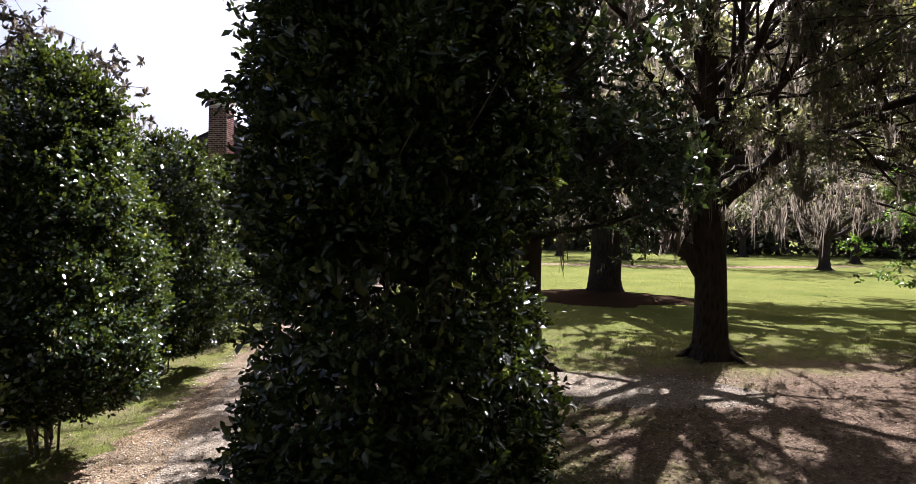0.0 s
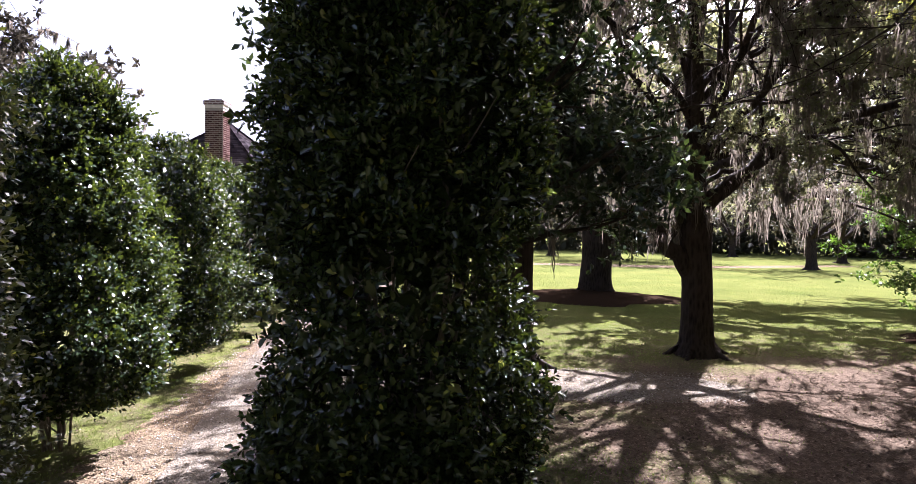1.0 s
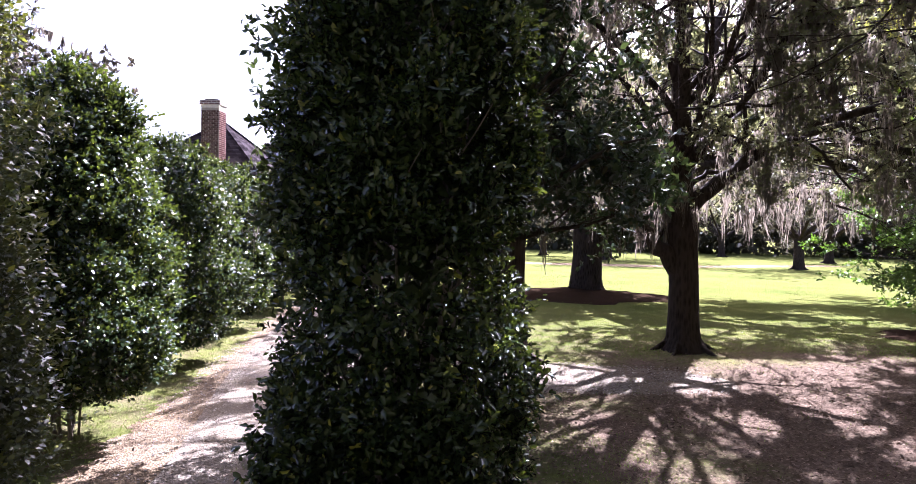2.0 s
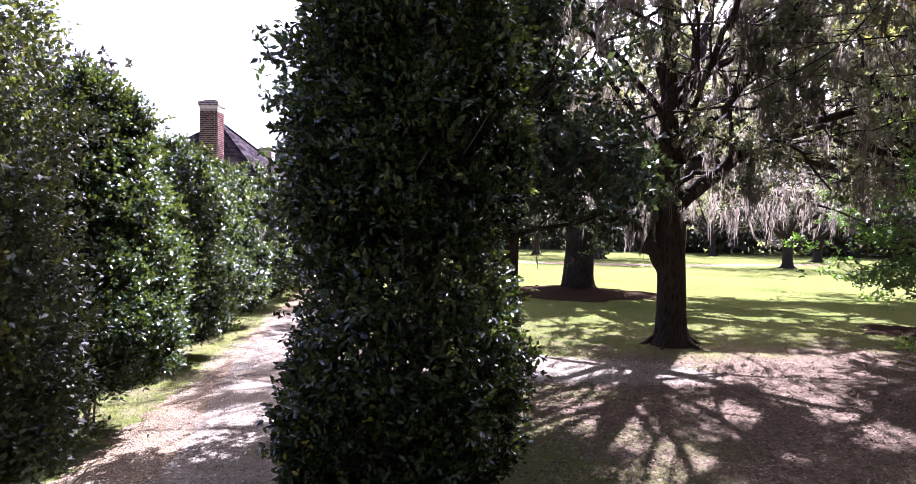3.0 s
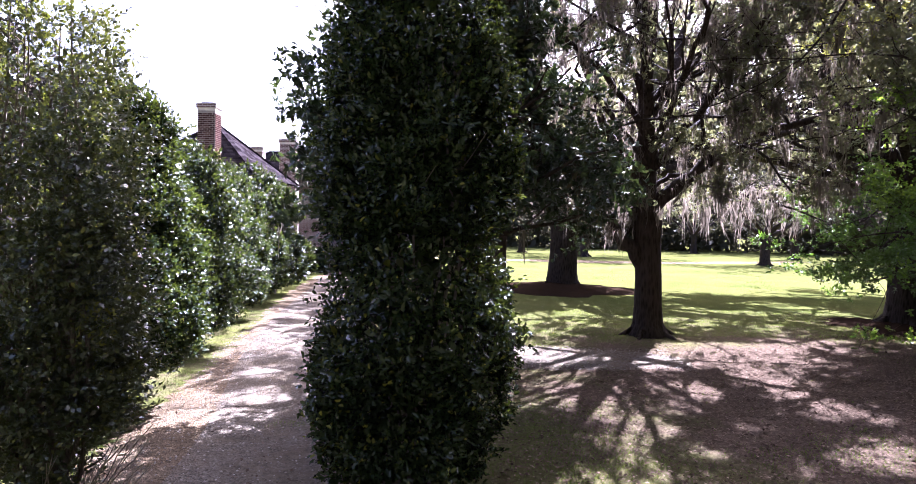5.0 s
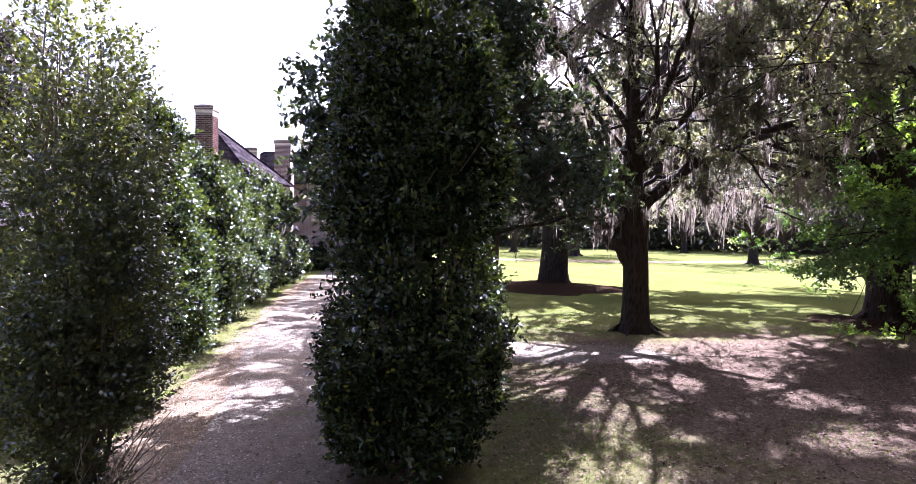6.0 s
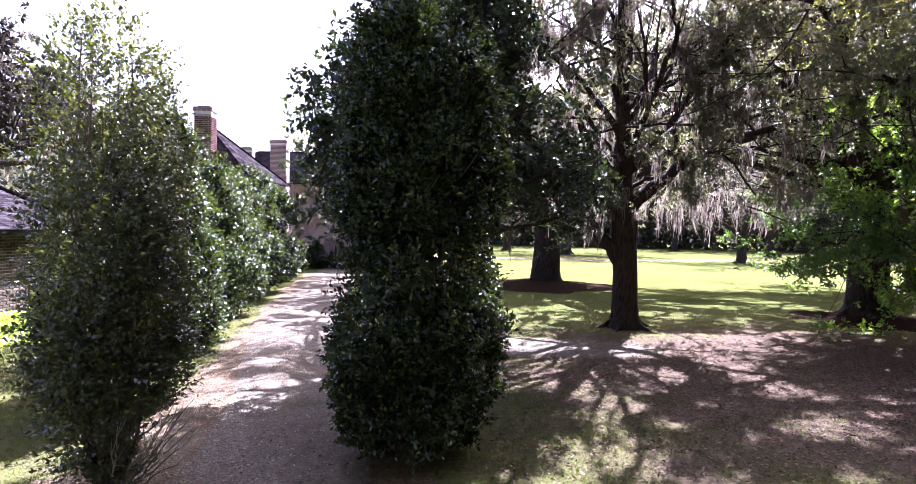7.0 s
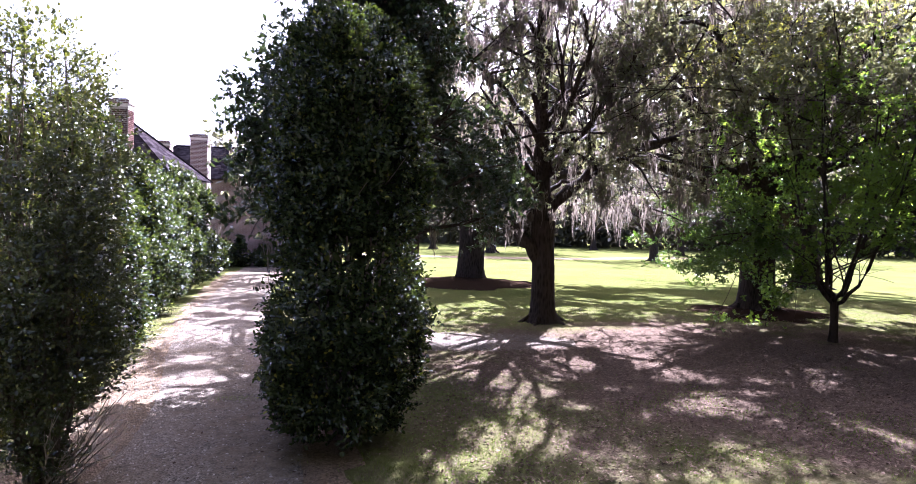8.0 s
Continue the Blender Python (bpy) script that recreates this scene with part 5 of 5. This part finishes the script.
def litter():
    global RNG
    RNG = np.random.default_rng(103)
    n = 26000
    x, y = RNG.uniform(-0.5, 17, n), RNG.uniform(3, 17, n)
    ok = RNG.uniform(0, 1, n) < np.clip(1.25 - np.hypot((x - 8) / 10, (y - 10) / 8), 0.08, 1)
    x2, y2 = RNG.uniform(-6.5, -1, 3500), RNG.uniform(1, 22, 3500)
    x3, y3 = RNG.uniform(0.2, 11, 15000), 2.5 + 8 * RNG.uniform(0, 1, 15000) ** 1.2
    x, y = np.concatenate([x[ok], x2, x3]), np.concatenate([y[ok], y2, y3])
    P = np.stack([x, y, ground_height(x, y) + RNG.uniform(0.02, 0.035, len(x))], -1)
    a = RNG.normal(0, 1, P.shape) * np.array([1, 1, 0.15])
    V, F = leaves(P, a, RNG.uniform(0.03, 0.075, len(x)), 0.5, False, roll=0.35, up=1.2)
    ob = new("leaf_litter", mesh_np("leaf_litter", V, F, M_LITTER))
    tagged(ob, "dry brown fallen leaves on bare earth", "leaf litter", kind="stuff")


def pebbles():
    global RNG
    RNG = np.random.default_rng(107)
    n = 6000
    y = RNG.uniform(0.5, 20, n)
    x = drive_x(y) + RNG.uniform(-1.5, 1.5, n)
    k = 1800
    x = np.concatenate([x, RNG.uniform(0.5, 4.8, k)])
    y = np.concatenate([y, RNG.uniform(10.3, 13.0, k)])
    c = np.stack([x, y, ground_height(x, y) + 0.025], -1)
    r = RNG.uniform(0.008, 0.026, len(x))[:, None]
    yaw = RNG.uniform(0, 6.28, len(x))
    e1 = np.stack([np.cos(yaw), np.sin(yaw), 0 * yaw], -1) * r
    e2 = np.stack([-np.sin(yaw), np.cos(yaw), 0 * yaw], -1) * r * 0.75
    up = np.array([0, 0, 1.0]) * r * 0.7
    V = np.stack([c + e1, c + e2, c - e1, c - e2, c + up], 1).reshape(-1, 3)
    o = np.arange(len(x))[:, None] * 5
    F = np.concatenate([o + np.array([[a, b, 4]]) for a, b in ((0, 1), (1, 2), (2, 3), (3, 0))], 0)
    ob = new("loose_gravel", mesh_np("loose_gravel", V, F, M_PEBBLE))
    tagged(ob, "loose grey and tan gravel stones on the driveway", "gravel", kind="stuff")


M_GRASS = leaf_material("grass blade", [(0.0, (0.035, 0.06, 0.008)), (0.6, (0.07, 0.105, 0.012)), (0.95, (0.13, 0.14, 0.03)), (1.0, (0.2, 0.17, 0.06))], (0.16, 0.22, 0.02), 0.35, 0.6, 0.3)
M_LITTER = piece_material("dry leaf", [(0.0, (0.05, 0.035, 0.025)), (0.5, (0.105, 0.073, 0.052)), (1.0, (0.24, 0.182, 0.135))], 0.8)
M_PEBBLE = piece_material("gravel stone", [(0.0, (0.09, 0.078, 0.066)), (0.5, (0.19, 0.165, 0.14)), (1.0, (0.36, 0.32, 0.27))])
grass()
litter()
pebbles()


def wall_bricks():
    """The stretch of the outbuilding's wall above the hedge."""
    me = brick_mesh(0.19, 0.056, 0.03, M_WALLBRICK)
    for k in range(25):
        z = 0.86 + k * 0.077
        for j in range(12 if z < 2.06 else 14):
            y = 10.66 + (k % 2) * 0.108 + j * 0.216
            if z > 2.06:
                y -= 0.216 * 2
            if y < 13.1:
                lay(me, brick_wall, -11.3, y, z, 90)


wall_bricks()
